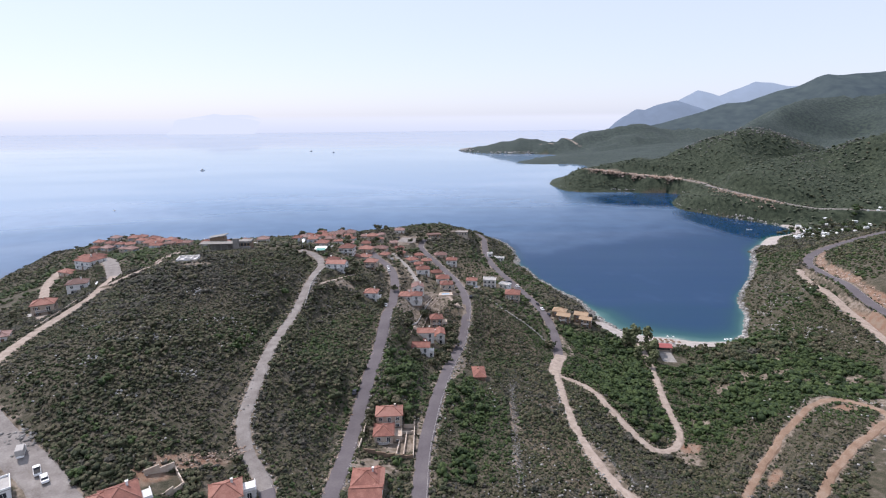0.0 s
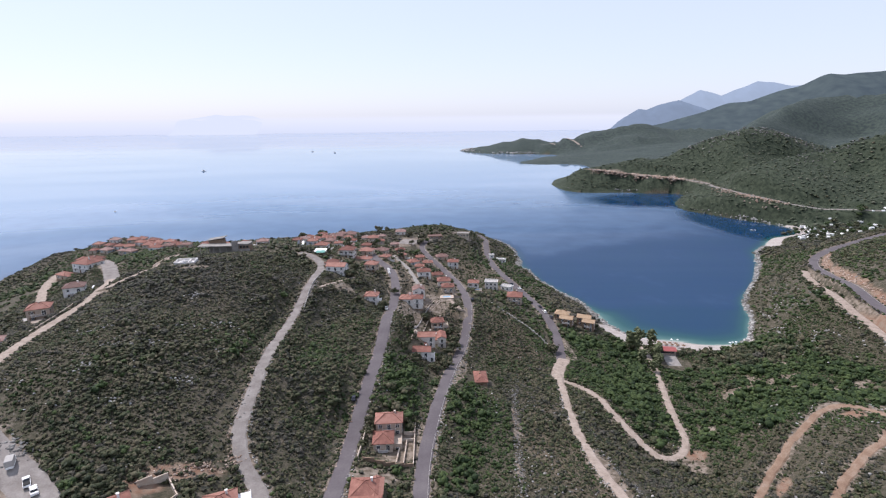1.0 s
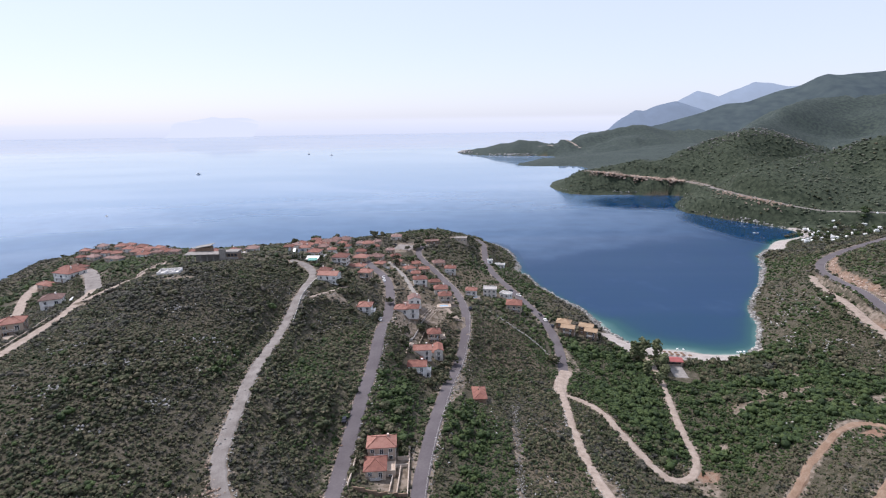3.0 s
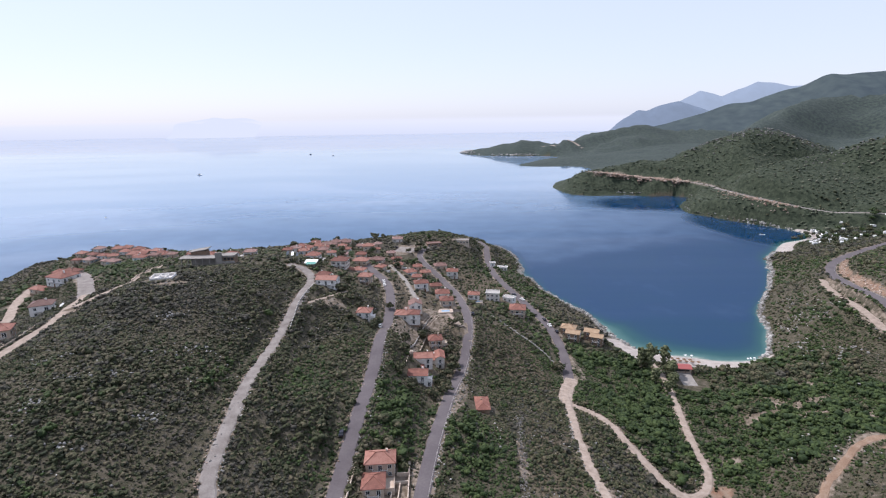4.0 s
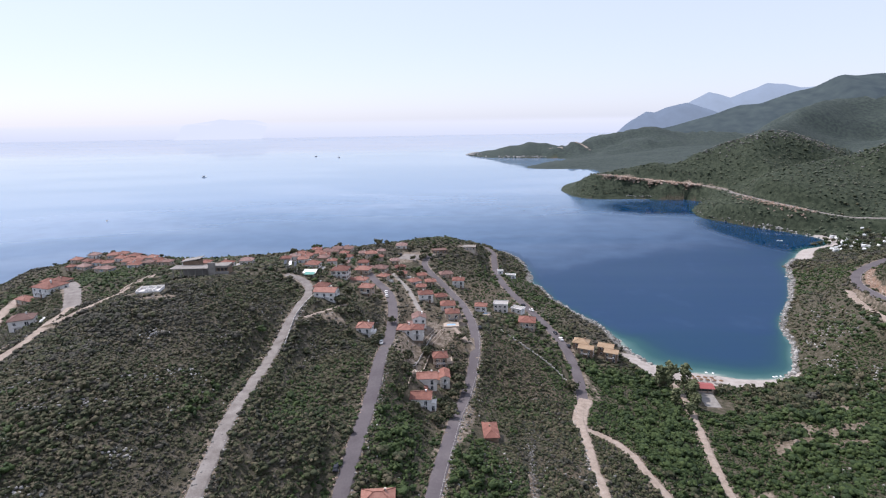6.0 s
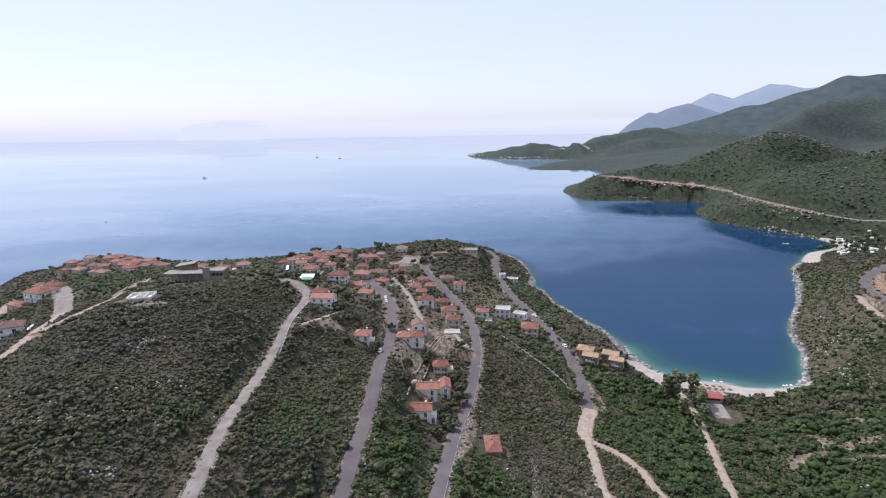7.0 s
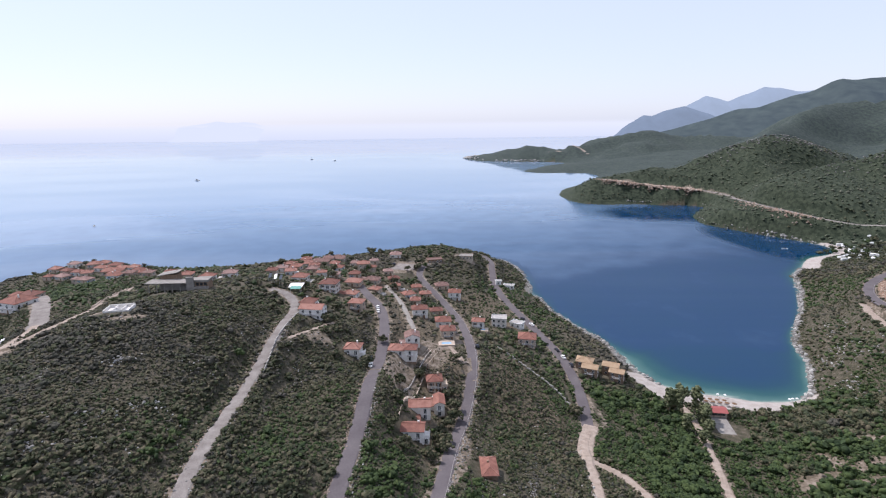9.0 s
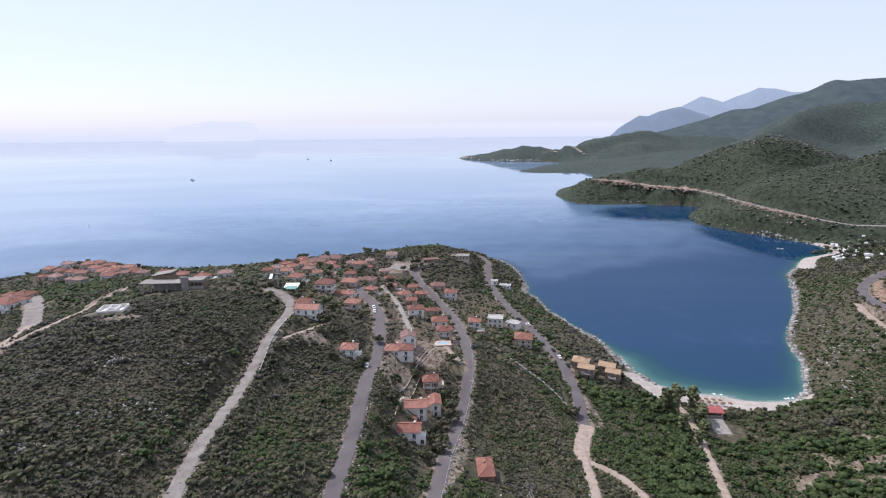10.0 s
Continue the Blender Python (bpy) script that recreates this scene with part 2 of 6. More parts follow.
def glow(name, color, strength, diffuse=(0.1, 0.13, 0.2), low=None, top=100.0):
    """Far distance with haze painted as emission: a pale air-light glow over a dull surface; low: its colour at sea
    level, blending to color at the height top.
    """
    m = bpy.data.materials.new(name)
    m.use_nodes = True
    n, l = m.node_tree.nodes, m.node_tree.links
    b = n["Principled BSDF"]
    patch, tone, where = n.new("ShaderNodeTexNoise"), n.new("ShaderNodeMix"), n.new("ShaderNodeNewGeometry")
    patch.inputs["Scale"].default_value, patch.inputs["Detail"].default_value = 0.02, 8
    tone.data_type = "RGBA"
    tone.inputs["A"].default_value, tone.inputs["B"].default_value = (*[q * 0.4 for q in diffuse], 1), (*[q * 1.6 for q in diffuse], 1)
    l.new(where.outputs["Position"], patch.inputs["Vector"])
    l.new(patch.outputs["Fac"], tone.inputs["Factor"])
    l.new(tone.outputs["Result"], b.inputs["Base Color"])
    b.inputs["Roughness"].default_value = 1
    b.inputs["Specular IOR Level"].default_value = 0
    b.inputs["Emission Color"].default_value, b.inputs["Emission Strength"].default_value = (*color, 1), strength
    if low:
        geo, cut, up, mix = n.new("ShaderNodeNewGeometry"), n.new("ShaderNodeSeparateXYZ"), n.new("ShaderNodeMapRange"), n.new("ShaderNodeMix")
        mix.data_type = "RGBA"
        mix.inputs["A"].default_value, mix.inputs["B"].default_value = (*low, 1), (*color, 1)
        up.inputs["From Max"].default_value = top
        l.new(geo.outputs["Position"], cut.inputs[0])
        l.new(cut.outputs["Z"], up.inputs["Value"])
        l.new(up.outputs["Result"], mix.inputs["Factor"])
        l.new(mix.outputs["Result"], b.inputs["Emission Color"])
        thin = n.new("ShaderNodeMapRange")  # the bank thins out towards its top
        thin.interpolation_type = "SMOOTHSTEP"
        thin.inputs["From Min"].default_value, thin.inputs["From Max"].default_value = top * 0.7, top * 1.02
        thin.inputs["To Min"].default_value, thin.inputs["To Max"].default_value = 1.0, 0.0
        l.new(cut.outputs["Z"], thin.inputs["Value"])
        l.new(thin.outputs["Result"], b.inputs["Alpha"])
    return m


# ---- mesh helpers ----
def mesh_of(name, verts, faces, mat=None, smooth=False):
    me = bpy.data.meshes.new(name)
    me.from_pydata([tuple(v) for v in verts], [], faces)
    if mat:
        for one in (mat if isinstance(mat, (list, tuple)) else [mat]):
            me.materials.append(one)
    if smooth:
        me.polygons.foreach_set("use_smooth", [True] * len(me.polygons))
    me.update()
    return me


def part(name, geometry, mat, parent, label="", at=None):
    """Links (verts, faces), or a ready mesh, as one mesh object under a thing or a part."""
    me = geometry if isinstance(geometry, bpy.types.Mesh) else mesh_of(name, *geometry, mat)
    ob = new(name, me)
    ob.parent = parent
    if at is not None:
        ob.matrix_basis = at
    return tagged(ob, label)


def thing(name, label, category, m=None, group="", kind=""):
    ob = tagged(new(name), label, category, group, kind)
    ob.empty_display_size = 0.5
    if m is not None:
        ob.matrix_basis = m
    return ob


def box(x0, y0, z0, x1, y1, z1, bevel=0.0):
    """A box; with bevel its upright and top edges are cut off."""
    if not bevel:
        v = [(x, y, z) for z in (z0, z1) for x, y in ((x0, y0), (x1, y0), (x1, y1), (x0, y1))]
        return v, [(3, 2, 1, 0), (4, 5, 6, 7), (0, 1, 5, 4), (1, 2, 6, 5), (2, 3, 7, 6), (3, 0, 4, 7)]
    c = bevel

    def ring(z, i):
        a0, b0, a1, b1 = x0 + i, y0 + i, x1 - i, y1 - i
        return [(a0 + c, b0, z), (a1 - c, b0, z), (a1, b0 + c, z), (a1, b1 - c, z), (a1 - c, b1, z), (a0 + c, b1, z), (a0, b1 - c, z), (a0, b0 + c, z)]

    v = ring(z0, 0) + ring(z1 - c, 0) + ring(z1, c)
    f = [tuple(range(7, -1, -1)), tuple(range(16, 24))]
    f += [(r * 8 + i, r * 8 + (i + 1) % 8, r * 8 + 8 + (i + 1) % 8, r * 8 + 8 + i) for r in (0, 1) for i in range(8)]
    return v, f


def merge(*geos):
    v, f = [], []
    for gv, gf in geos:
        k = len(v)
        v += list(gv)
        f += [tuple(i + k for i in q) for q in gf]
    return v, f


def tube(points, radii, sides=7):
    """A bent, tapered rod through points."""
    v, f = [], []
    for i, p in enumerate(points):
        p = Vector(p)
        d = (Vector(points[min(i + 1, len(points) - 1)]) - Vector(points[max(i - 1, 0)])).normalized()
        u = d.orthogonal().normalized()
        w = d.cross(u)
        v += [tuple(p + radii[i] * (math.cos(t) * u + math.sin(t) * w)) for t in (2 * math.pi * k / sides for k in range(sides))]
    for i in range(len(points) - 1):
        f += [(i * sides + k, i * sides + (k + 1) % sides, (i + 1) * sides + (k + 1) % sides, (i + 1) * sides + k) for k in range(sides)]
    f += [tuple(range(sides - 1, -1, -1)), tuple(range(len(v) - sides, len(v)))]
    return v, f


def ico(level):
    bm = bmesh.new()
    bmesh.ops.create_icosphere(bm, subdivisions=level, radius=1)
    bm.verts.ensure_lookup_table()
    v = np.array([q.co[:] for q in bm.verts])
    f = np.array([[q.index for q in g.verts] for g in bm.faces])
    bm.free()
    return v, f


ICO1 = ico(1)


def leaf_tuft(count, size, seed):
    """Leafy sprays set round a low dome: small pointed blades that face out and up."""
    r = random.Random(seed)
    v, f = [], []
    for i in range(count):
        up = r.uniform(0.05, 1.0)
        a = i * 2.4 + r.uniform(-0.4, 0.4)
        c = Vector((math.cos(a) * math.sqrt(1 - up * up), math.sin(a) * math.sqrt(1 - up * up), up)) * r.uniform(0.6, 0.95)
        n = (c.normalized() + Vector((r.gauss(0, 0.45), r.gauss(0, 0.45), r.gauss(0.2, 0.4)))).normalized()
        t = n.orthogonal().normalized()
        t = (t * math.cos(i) + n.cross(t) * math.sin(i)).normalized()
        b = n.cross(t)
        k, w = size * r.uniform(0.7, 1.3), size * r.uniform(0.5, 0.9)
        j = len(v)
        v += [c - t * k, c - b * w, c + t * k, c + b * w]
        f += [(j, j + 1, j + 2), (j, j + 2, j + 3)]
    return np.array([q[:] for q in v]), np.array(f)


def bush_core(n=5):
    """A low pointed dome that fills the inside of a small bush."""
    ring = [(math.cos(i * 2 * math.pi / n) * 0.95, math.sin(i * 2 * math.pi / n) * 0.95, 0.2 + 0.25 * (-1) ** i) for i in range(n)]
    return np.array([(0, 0, 0.95), (0, 0, -0.7)] + ring), np.array([(0, 2 + i, 2 + (i + 1) % n) for i in range(n)] + [(1, 2 + (i + 1) % n, 2 + i) for i in range(n)])


DOME = bush_core(6)
FINE_TUFT, SPRAY = leaf_tuft(14, 0.42, 5), leaf_tuft(6, 0.5, 8)


def clumps(name, centers, sizes, ico_mesh, mat, rng, flat=0.75, rough=0.28, smooth=False):
    """One mesh of many uneven leafy clumps: centers (n, 3), sizes (n,)."""
    bv, bf = ico_mesh
    n, k = len(centers), len(bv)
    jitter = 1 + rng.uniform(-rough, rough, (n, k, 1))
    stretch = np.stack([rng.uniform(0.8, 1.25, n), rng.uniform(0.8, 1.25, n), flat * rng.uniform(0.7, 1.25, n)], -1)
    turn = rng.uniform(0, 2 * math.pi, n)
    p = bv[None] * jitter * (stretch * sizes[:, None])[:, None, :]
    c, s = np.cos(turn)[:, None], np.sin(turn)[:, None]
    p = np.stack([p[..., 0] * c - p[..., 1] * s, p[..., 0] * s + p[..., 1] * c, p[..., 2]], -1) + centers[:, None, :]
    f = (bf[None] + (np.arange(n) * k)[:, None, None]).reshape(-1, 3)
    me = bpy.data.meshes.new(name)
    me.vertices.add(n * k)
    me.vertices.foreach_set("co", p.reshape(-1).astype(np.float32))
    me.loops.add(len(f) * 3)
    me.loops.foreach_set("vertex_index", f.reshape(-1).astype(np.int32))
    me.polygons.add(len(f))
    me.polygons.foreach_set("loop_start", np.arange(0, len(f) * 3, 3, dtype=np.int32))
    if smooth:
        me.polygons.foreach_set("use_smooth", np.ones(len(f), bool))
    me.update(calc_edges=True)
    me.materials.append(mat)
    return me


# ---- the land: spot heights on its hills, slopes, gullies and shores, in metres ----
WEST_HILL = [(-150, 196, 66), (-124, 178, 67), (-104, 192, 61), (-100, 157, 58), (-79, 158, 50), (-88, 189, 55), (-113, 236, 65),
             (-139, 238, 69), (-94, 254, 61), (-75, 210, 53), (-62, 265, 44), (-50, 198, 44), (-51, 173, 40), (-51, 276, 47),
             (-123, 133, 57), (-89, 123, 53), (-62, 141, 43), (-154, 275, 71), (-136, 283, 73), (-136, 209, 70), (-158, 278, 69), (-121, 319, 69), (-138, 336, 65),
             (-149, 420, 52), (-94, 355, 61), (-87, 342, 57), (-72, 373, 52), (-60, 100, 50), (-120, 90, 58), (-190, 150, 64)]
WEST_SHOULDER = [(-197, 252, 57), (-181, 268, 63.5), (-191, 276, 60), (-204, 316, 54.5), (-233, 330, 51), (-256, 342, 45.5), (-219, 340, 57), (-237, 356, 53.5), (-272, 354, 43), (-203, 292, 55),
                 (-225, 290, 50), (-260, 300, 40), (-186, 235, 60), (-173, 250, 66), (-178, 290, 64), (-190, 215, 58), (-215, 225, 51), (-180, 320, 60), (-190, 345, 55), (-250, 376, 49), (-235, 385, 46),
                 (-290, 478, 35), (-318, 518, 33), (-268, 530, 23), (-262, 462, 37), (-378, 535, 17), (-414, 556, 4), (-298, 474, 31), (-402, 529, 14),
                 (-330, 380, 22), (-380, 440, 4), (-290, 240, 34), (-350, 250, 14), (-240, 430, 42), (-250, 520, 27), (-200, 500, 32),
                 (-240, 170, 50), (-300, 120, 40), (-150, 30, 50), (-300, 0, 38)]
VILLAGE = [(-36, 238, 41), (-37, 183, 32), (-22, 262, 44), (-21, 211, 39), (-10, 247, 31), (-3, 219, 33), (-11, 280, 27), (-18, 312, 36),
           (-44, 289, 45), (-30, 275, 46), (-66, 312, 56), (-76, 323, 55), (-76, 249, 50), (-67, 157, 46), (-17, 152, 33), (12, 156, 29),
           (-23, 180, 31), (15, 314, 30), (2, 420, 23), (24, 382, 22), (-67, 492, 37), (-24, 523, 34), (-50, 556, 32), (19, 541, 31), (26, 585, 23), (-8, 585, 28),
           (50, 534, 6), (-40, 440, 36), (-100, 450, 45), (-120, 520, 35), (0, 622, 16), (0, 60, 34)]
VALLEY = [(36, 308, 20), (48, 308, 13), (23, 207, 25), (50, 212, 17), (30, 179, 25), (40, 155, 28), (17, 235, 24), (53, 407, 13),
          (64, 350, 13), (80, 332, 8), (68, 292, 8), (74, 258, 9), (96, 338, 6), (68, 548, 5), (71, 500, 5), (84, 450, 5), (58, 592, 7), (99, 400, 3), (106, 320, 4), (119, 274, 4), (86, 233, 11),
          (68, 198, 14), (83, 198, 9), (108, 183, 9), (127, 220, 6), (117, 169, 18), (153, 294, 3), (149, 251, 9), (135, 211, 18),
          (138, 188, 22), (169, 216, 24), (132, 155, 28), (191, 221, 22), (60, 90, 30), (140, 100, 34)]
EAST_SLOPE = [(198, 280, 15), (217, 273, 19), (201, 308, 9), (238, 342, 21), (243, 318, 25), (286, 402, 23), (256, 328, 32), (289, 380, 31),
              (300, 300, 50), (400, 400, 62), (335, 480, 14), (400, 560, 9), (468, 640, 6), (560, 640, 14), (469, 739, 31), (434, 841, 38),
              (410, 860, 12), (480, 900, 44), (560, 500, 56), (300, 200, 50), (250, 100, 48), (500, 200, 90)]
FAR_HILLS = [(285, 1100, 14), (560, 1210, 34), (480, 1330, 24), (850, 900, 60), (950, 600, 120), (1200, 900, 150), (440, 1750, 14), (600, 1600, 26), (900, 1700, 46), (1100, 2000, 54), (850, 2080, 42),
             (310, 1690, 6), (330, 2160, 40), (160, 2275, 14), (405, 2130, 34), (500, 2130, 36), (720, 2300, 40), (1057, 2700, 36), (1500, 2000, 90), (1900, 1400, 220), (1500, 2900, 60), (300, 1046, 9), (355, 1034, 11), (420, 1022, 11), (355, 1056, 24), (420, 1048, 25), (470, 1000, 14), (412, 830, 14), (404, 800, 8), (430, 760, 18), (395, 865, 6)]
HIGH_RIDGE = [(2300, 2500, 110), (2700, 2000, 260), (2900, 1200, 330), (2500, 3500, 90), (2000, 4300, 60), (3800, 3000, 200), (3500, 0, 420), (1500, 0, 260)]
# crests of the far hills, x, y, z, with the fall of their flanks
CRESTS = [
    (0.50, [(236, 1135, 2), (287, 1088, 41), (348, 1095, 53), (404, 1101, 62), (454, 1091, 71), (502, 1080, 86), (547, 1068, 102), (586, 1058, 117), (637, 1062, 118), (702, 1078, 98), (781, 1108, 80)]),
    (0.42, [(455, 835, 52), (475, 825, 63), (507, 836, 73), (557, 850, 80), (598, 851, 88), (639, 837, 106), (708, 803, 132), (1000, 720, 210)]),
    (0.52, [(700, 1300, 84), (768, 1357, 116), (920, 1498, 152), (1080, 1631, 188), (1192, 1674, 192), (1261, 1621, 198), (1409, 1488, 232), (1900, 1400, 320)]),
    (0.30, [(440, 2092, 50), (464, 2095, 56), (582, 2137, 70), (769, 2182, 108), (818, 2195, 102), (942, 2220, 84), (1011, 2133, 94), (1081, 1984, 79), (1400, 1900, 120)]),
    (0.30, [(92, 2265, 3), (223, 2235, 35), (319, 2193, 58), (371, 2174, 56), (407, 2148, 42), (440, 2092, 50)]),
]
SHORE = [(62, 636), (76, 600), (79, 556), (80, 512), (86, 475), (96, 446), (107, 424), (114, 398), (117, 376), (125, 349), (142, 338), (159, 333),
         (179, 327), (199, 331), (211, 343), (229, 373), (237, 401), (264, 439), (288, 471), (324, 529), (340, 563), (364, 588), (402, 630),
         (454, 684), (442, 714), (421, 748), (400, 789), (382, 825), (388, 867), (455, 977), (441, 1007), (348, 1022), (255, 1044), (243, 1095)]
FAR_SHORE = [(239, 1160), (301, 1297), (406, 1481), (400, 1600), (248, 1638), (280, 1760), (355, 1890), (420, 2010), (321, 2061), (93, 2331),
             (240, 2420), (500, 2330), (700, 2560), (1000, 3200), (1200, 3700), (1400, 4700)]
WEST_SHORE = [(20, 652), (-57, 655), (-150, 610), (-240, 585), (-330, 598), (-425, 575), (-433, 520), (-410, 460), (-395, 380), (-385, 260), (-400, 60), (-420, -200)]
SEABED = [(150, 460), (200, 600), (300, 700), (330, 900), (150, 1100), (200, 1500), (200, 1850), (0, 2200), (0, 1500), (-200, 900), (130, 700), (0, 760),
          (-300, 720), (-520, 620), (-540, 400), (-560, 100), (170, 390), (190, 440), (100, 2600), (500, 2900), (800, 4000), (-600, 3000), (-1500, 1500), (-1500, 0)]


def spline(points):
    """A thin-plate surface through spot heights, slightly relaxed."""
    p = np.array([q[:2] for q in points], float) / 100
    z = np.array([q[2] for q in points], float)

    def kernel(a, b):
        r2 = ((a[:, None, :] - b[None, :, :]) ** 2).sum(-1) + 1e-6
        return r2 * np.log(r2) * 0.5

    n = len(p)
    base = np.c_[np.ones(n), p]
    m = np.zeros((n + 3, n + 3))
    m[:n, :n] = kernel(p, p) + np.eye(n) * 0.004
    m[:n, n:], m[n:, :n] = base, base.T
    w = np.linalg.solve(m, np.r_[z, 0, 0, 0])

    def at(x, y):
        q = np.c_[np.ravel(x), np.ravel(y)] / 100
        out = np.empty(len(q))
        for i in range(0, len(q), 8000):
            s = q[i:i + 8000]
            out[i:i + 8000] = kernel(s, p) @ w[:n] + np.c_[np.ones(len(s)), s] @ w[n:]
        return out.reshape(np.shape(x))

    return at


SPOTS = WEST_HILL + WEST_SHOULDER + VILLAGE + VALLEY + EAST_SLOPE + FAR_HILLS + HIGH_RIDGE
SPOTS += [(x, y, 0.1) for x, y in SHORE + FAR_SHORE + WEST_SHORE] + [(x, y, -14) for x, y in SEABED]
low_land = spline(SPOTS)


def waves(x, y, size, seed):
    """Smooth value noise in -1..1 on an even lattice."""
    u, v = np.asarray(x, float) / size + seed * 17.3, np.asarray(y, float) / size - seed * 9.1
    i, j = np.floor(u), np.floor(v)
    f, g = u - i, v - j
    f, g = f * f * (3 - 2 * f), g * g * (3 - 2 * g)

    def h(a, b):
        s = np.sin(a * 127.1 + b * 311.7 + seed * 74.7) * 43758.5453
        return (s - np.floor(s)) * 2 - 1

    return (h(i, j) * (1 - f) + h(i + 1, j) * f) * (1 - g) + (h(i, j + 1) * (1 - f) + h(i + 1, j + 1) * f) * g


def bare_height(x, y):
    """The land without its roads: the spot heights, with the far hills raised along their crests and cut by gullies."""
    x, y = np.asarray(x, float), np.asarray(y, float)
    h = low_land(x, y)
    top = np.full(h.shape, -60.0)
    wander = 1 + 0.4 * waves(x, y, 150, 33) + 0.2 * waves(x, y, 60, 34)
    gully = 20 * np.abs(waves(x, y, 130, 31)) + 10 * np.abs(waves(x, y, 55, 32))
    for fall, line in CRESTS:
        for (x0, y0, z0), (x1, y1, z1) in zip(line, line[1:]):
            u, v = x1 - x0, y1 - y0
            k = np.clip(((x - x0) * u + (y - y0) * v) / (u * u + v * v), 0, 1)
            d = np.hypot(x - x0 - k * u, y - y0 - k * v)
            top = np.maximum(top, z0 + (z1 - z0) * k - fall * d * wander - gully * np.clip(d / 90, 0, 1) * np.clip((z0 - 20) / 40, 0, 1))
    out = np.clip((np.hypot(x, y) - 730) / 130, 0, 1) * np.clip((h + 2) / 6, 0, 1)
    soft = np.maximum(h, top) + 4 * np.log1p(np.exp(-np.abs(h - top) / 4)) - 1.2
    return np.where(top > h - 20, h + (soft - h) * out, h)


# ---- roads: lines on the plan ----
ROADS = {
    "road_foot": (4.0, ASPHALT, [(-43, 110), (-47, 120), (-51, 130), (-55, 138)]),
    "road_west": (4.2, GRAVEL, [(-53, 134), (-58, 142), (-65, 151), (-70, 162), (-72, 174), (-73, 188), (-75, 206), (-76, 232), (-78, 263), (-77, 292), (-78, 331), (-86, 348), (-98, 352)]),
    "road_mid": (5.0, ASPHALT, [(-36, 90), (-35, 136), (-35, 157), (-35, 185), (-32.5, 209), (-31, 248), (-30.5, 285), (-31, 320), (-33, 344), (-39, 372), (-50, 392), (-60, 415)]),
    "road_main": (4.8, ASPHALT, [(-9, 90), (-8, 142), (-8, 169), (-5, 193), (0, 222), (3, 250), (9, 278), (14, 303), (15.5, 326), (14, 352), (11, 384), (7, 408), (-4, 438), (-15, 458), (-21, 474), (-20, 492), (-15, 506)]),
    "road_shore": (5.0, ASPHALT, [(68, 285), (73, 317), (73, 346), (69, 378), (59, 420), (47, 462), (43, 495), (44, 540), (46, 575), (36, 600), (15, 612)]),
    "village_lane": (2.2, RAW_CONCRETE, [(-17, 345), (-21, 362), (-24, 378), (-30, 401), (-37, 418), (-42, 430)]),
    "track_upper": (2.9, DIRT, [(68, 287), (64, 279), (62, 268), (57, 214), (58, 183), (60, 159), (66, 146), (72, 130)]),
    "track_lower": (2.7, DIRT, [(62, 264), (76, 252), (81, 223), (88, 205), (92, 200), (101, 202), (109, 214), (111, 224), (113, 240), (117, 258), (121, 278), (125, 294), (128, 316), (124, 330)]),
    "track_mouth": (6.4, DIRT, [(71, 294), (67, 285), (63, 275), (62, 268)]),
    "red_track": (2.3, RED_DIRT, [(96, 146), (104, 156), (121, 175), (134, 186), (146, 196), (162, 207), (172, 209), (180, 202), (182, 190), (172, 183), (161, 176), (147, 168), (131, 155), (123, 147), (115, 138)]),
    "highway": (6.6, ASPHALT, [(255, 220), (260, 291), (264, 318), (285, 376), (313, 435), (341, 475), (366, 493), (395, 505), (440, 525), (520, 560)]),
    "old_road": (4.5, DIRT, [(235, 235), (241, 266), (248, 290), (252, 315), (262, 350), (283, 397), (300, 425)]),
    "ridge_track": (3.4, DIRT, [(-158, 160), (-165, 182), (-170, 198), (-172, 212), (-172, 227), (-171, 239), (-173, 250), (-180, 267), (-189, 285), (-203, 312)]),
    "west_apron": (7.6, GRAVEL, [(-201, 308), (-208, 320), (-217, 333), (-227, 347), (-236, 359), (-247, 370)]),
    "west_lane": (4.6, DIRT, [(-186, 232), (-199, 244), (-217, 265), (-239, 300), (-258, 325), (-267, 342), (-272, 356), (-280, 372)]),
    "crest_path": (2.2, DIRT, [(-174, 262), (-173, 284), (-175, 298), (-181, 320), (-191, 341), (-195, 357), (-197, 370), (-200, 390)]),
    "far_road": (7.0, GRAVEL, [(429, 855), (441, 792), (459, 750), (480, 719), (505, 698), (529, 679), (556, 656), (640, 600)]),
    "cliff_road": (7.0, GRAVEL, [(296, 1082), (321, 1070), (388, 1049), (450, 1016), (474, 980), (470, 920), (436, 850)]),
    "cape_track": (11.0, DIRT, [(385, 2110), (408, 2085), (430, 2050)]),
    "saddle_track": (10.0, DIRT, [(480, 2100), (510, 2080), (525, 2040)]),
    "parking": (17.0, GRAVEL, [(-37, 482), (-34, 490), (-31, 500)]),
    "garden_path": (1.8, DIRT, [(3, 332), (6, 324), (11, 314)]),
    "house_path": (1.8, DIRT, [(-72, 294), (-66, 302), (-59, 315), (-56, 318)]),
    "yard_road": (9.0, GRAVEL, [(-150, 150), (-132, 138), (-114, 127), (-100, 116), (-85, 104)]),
}


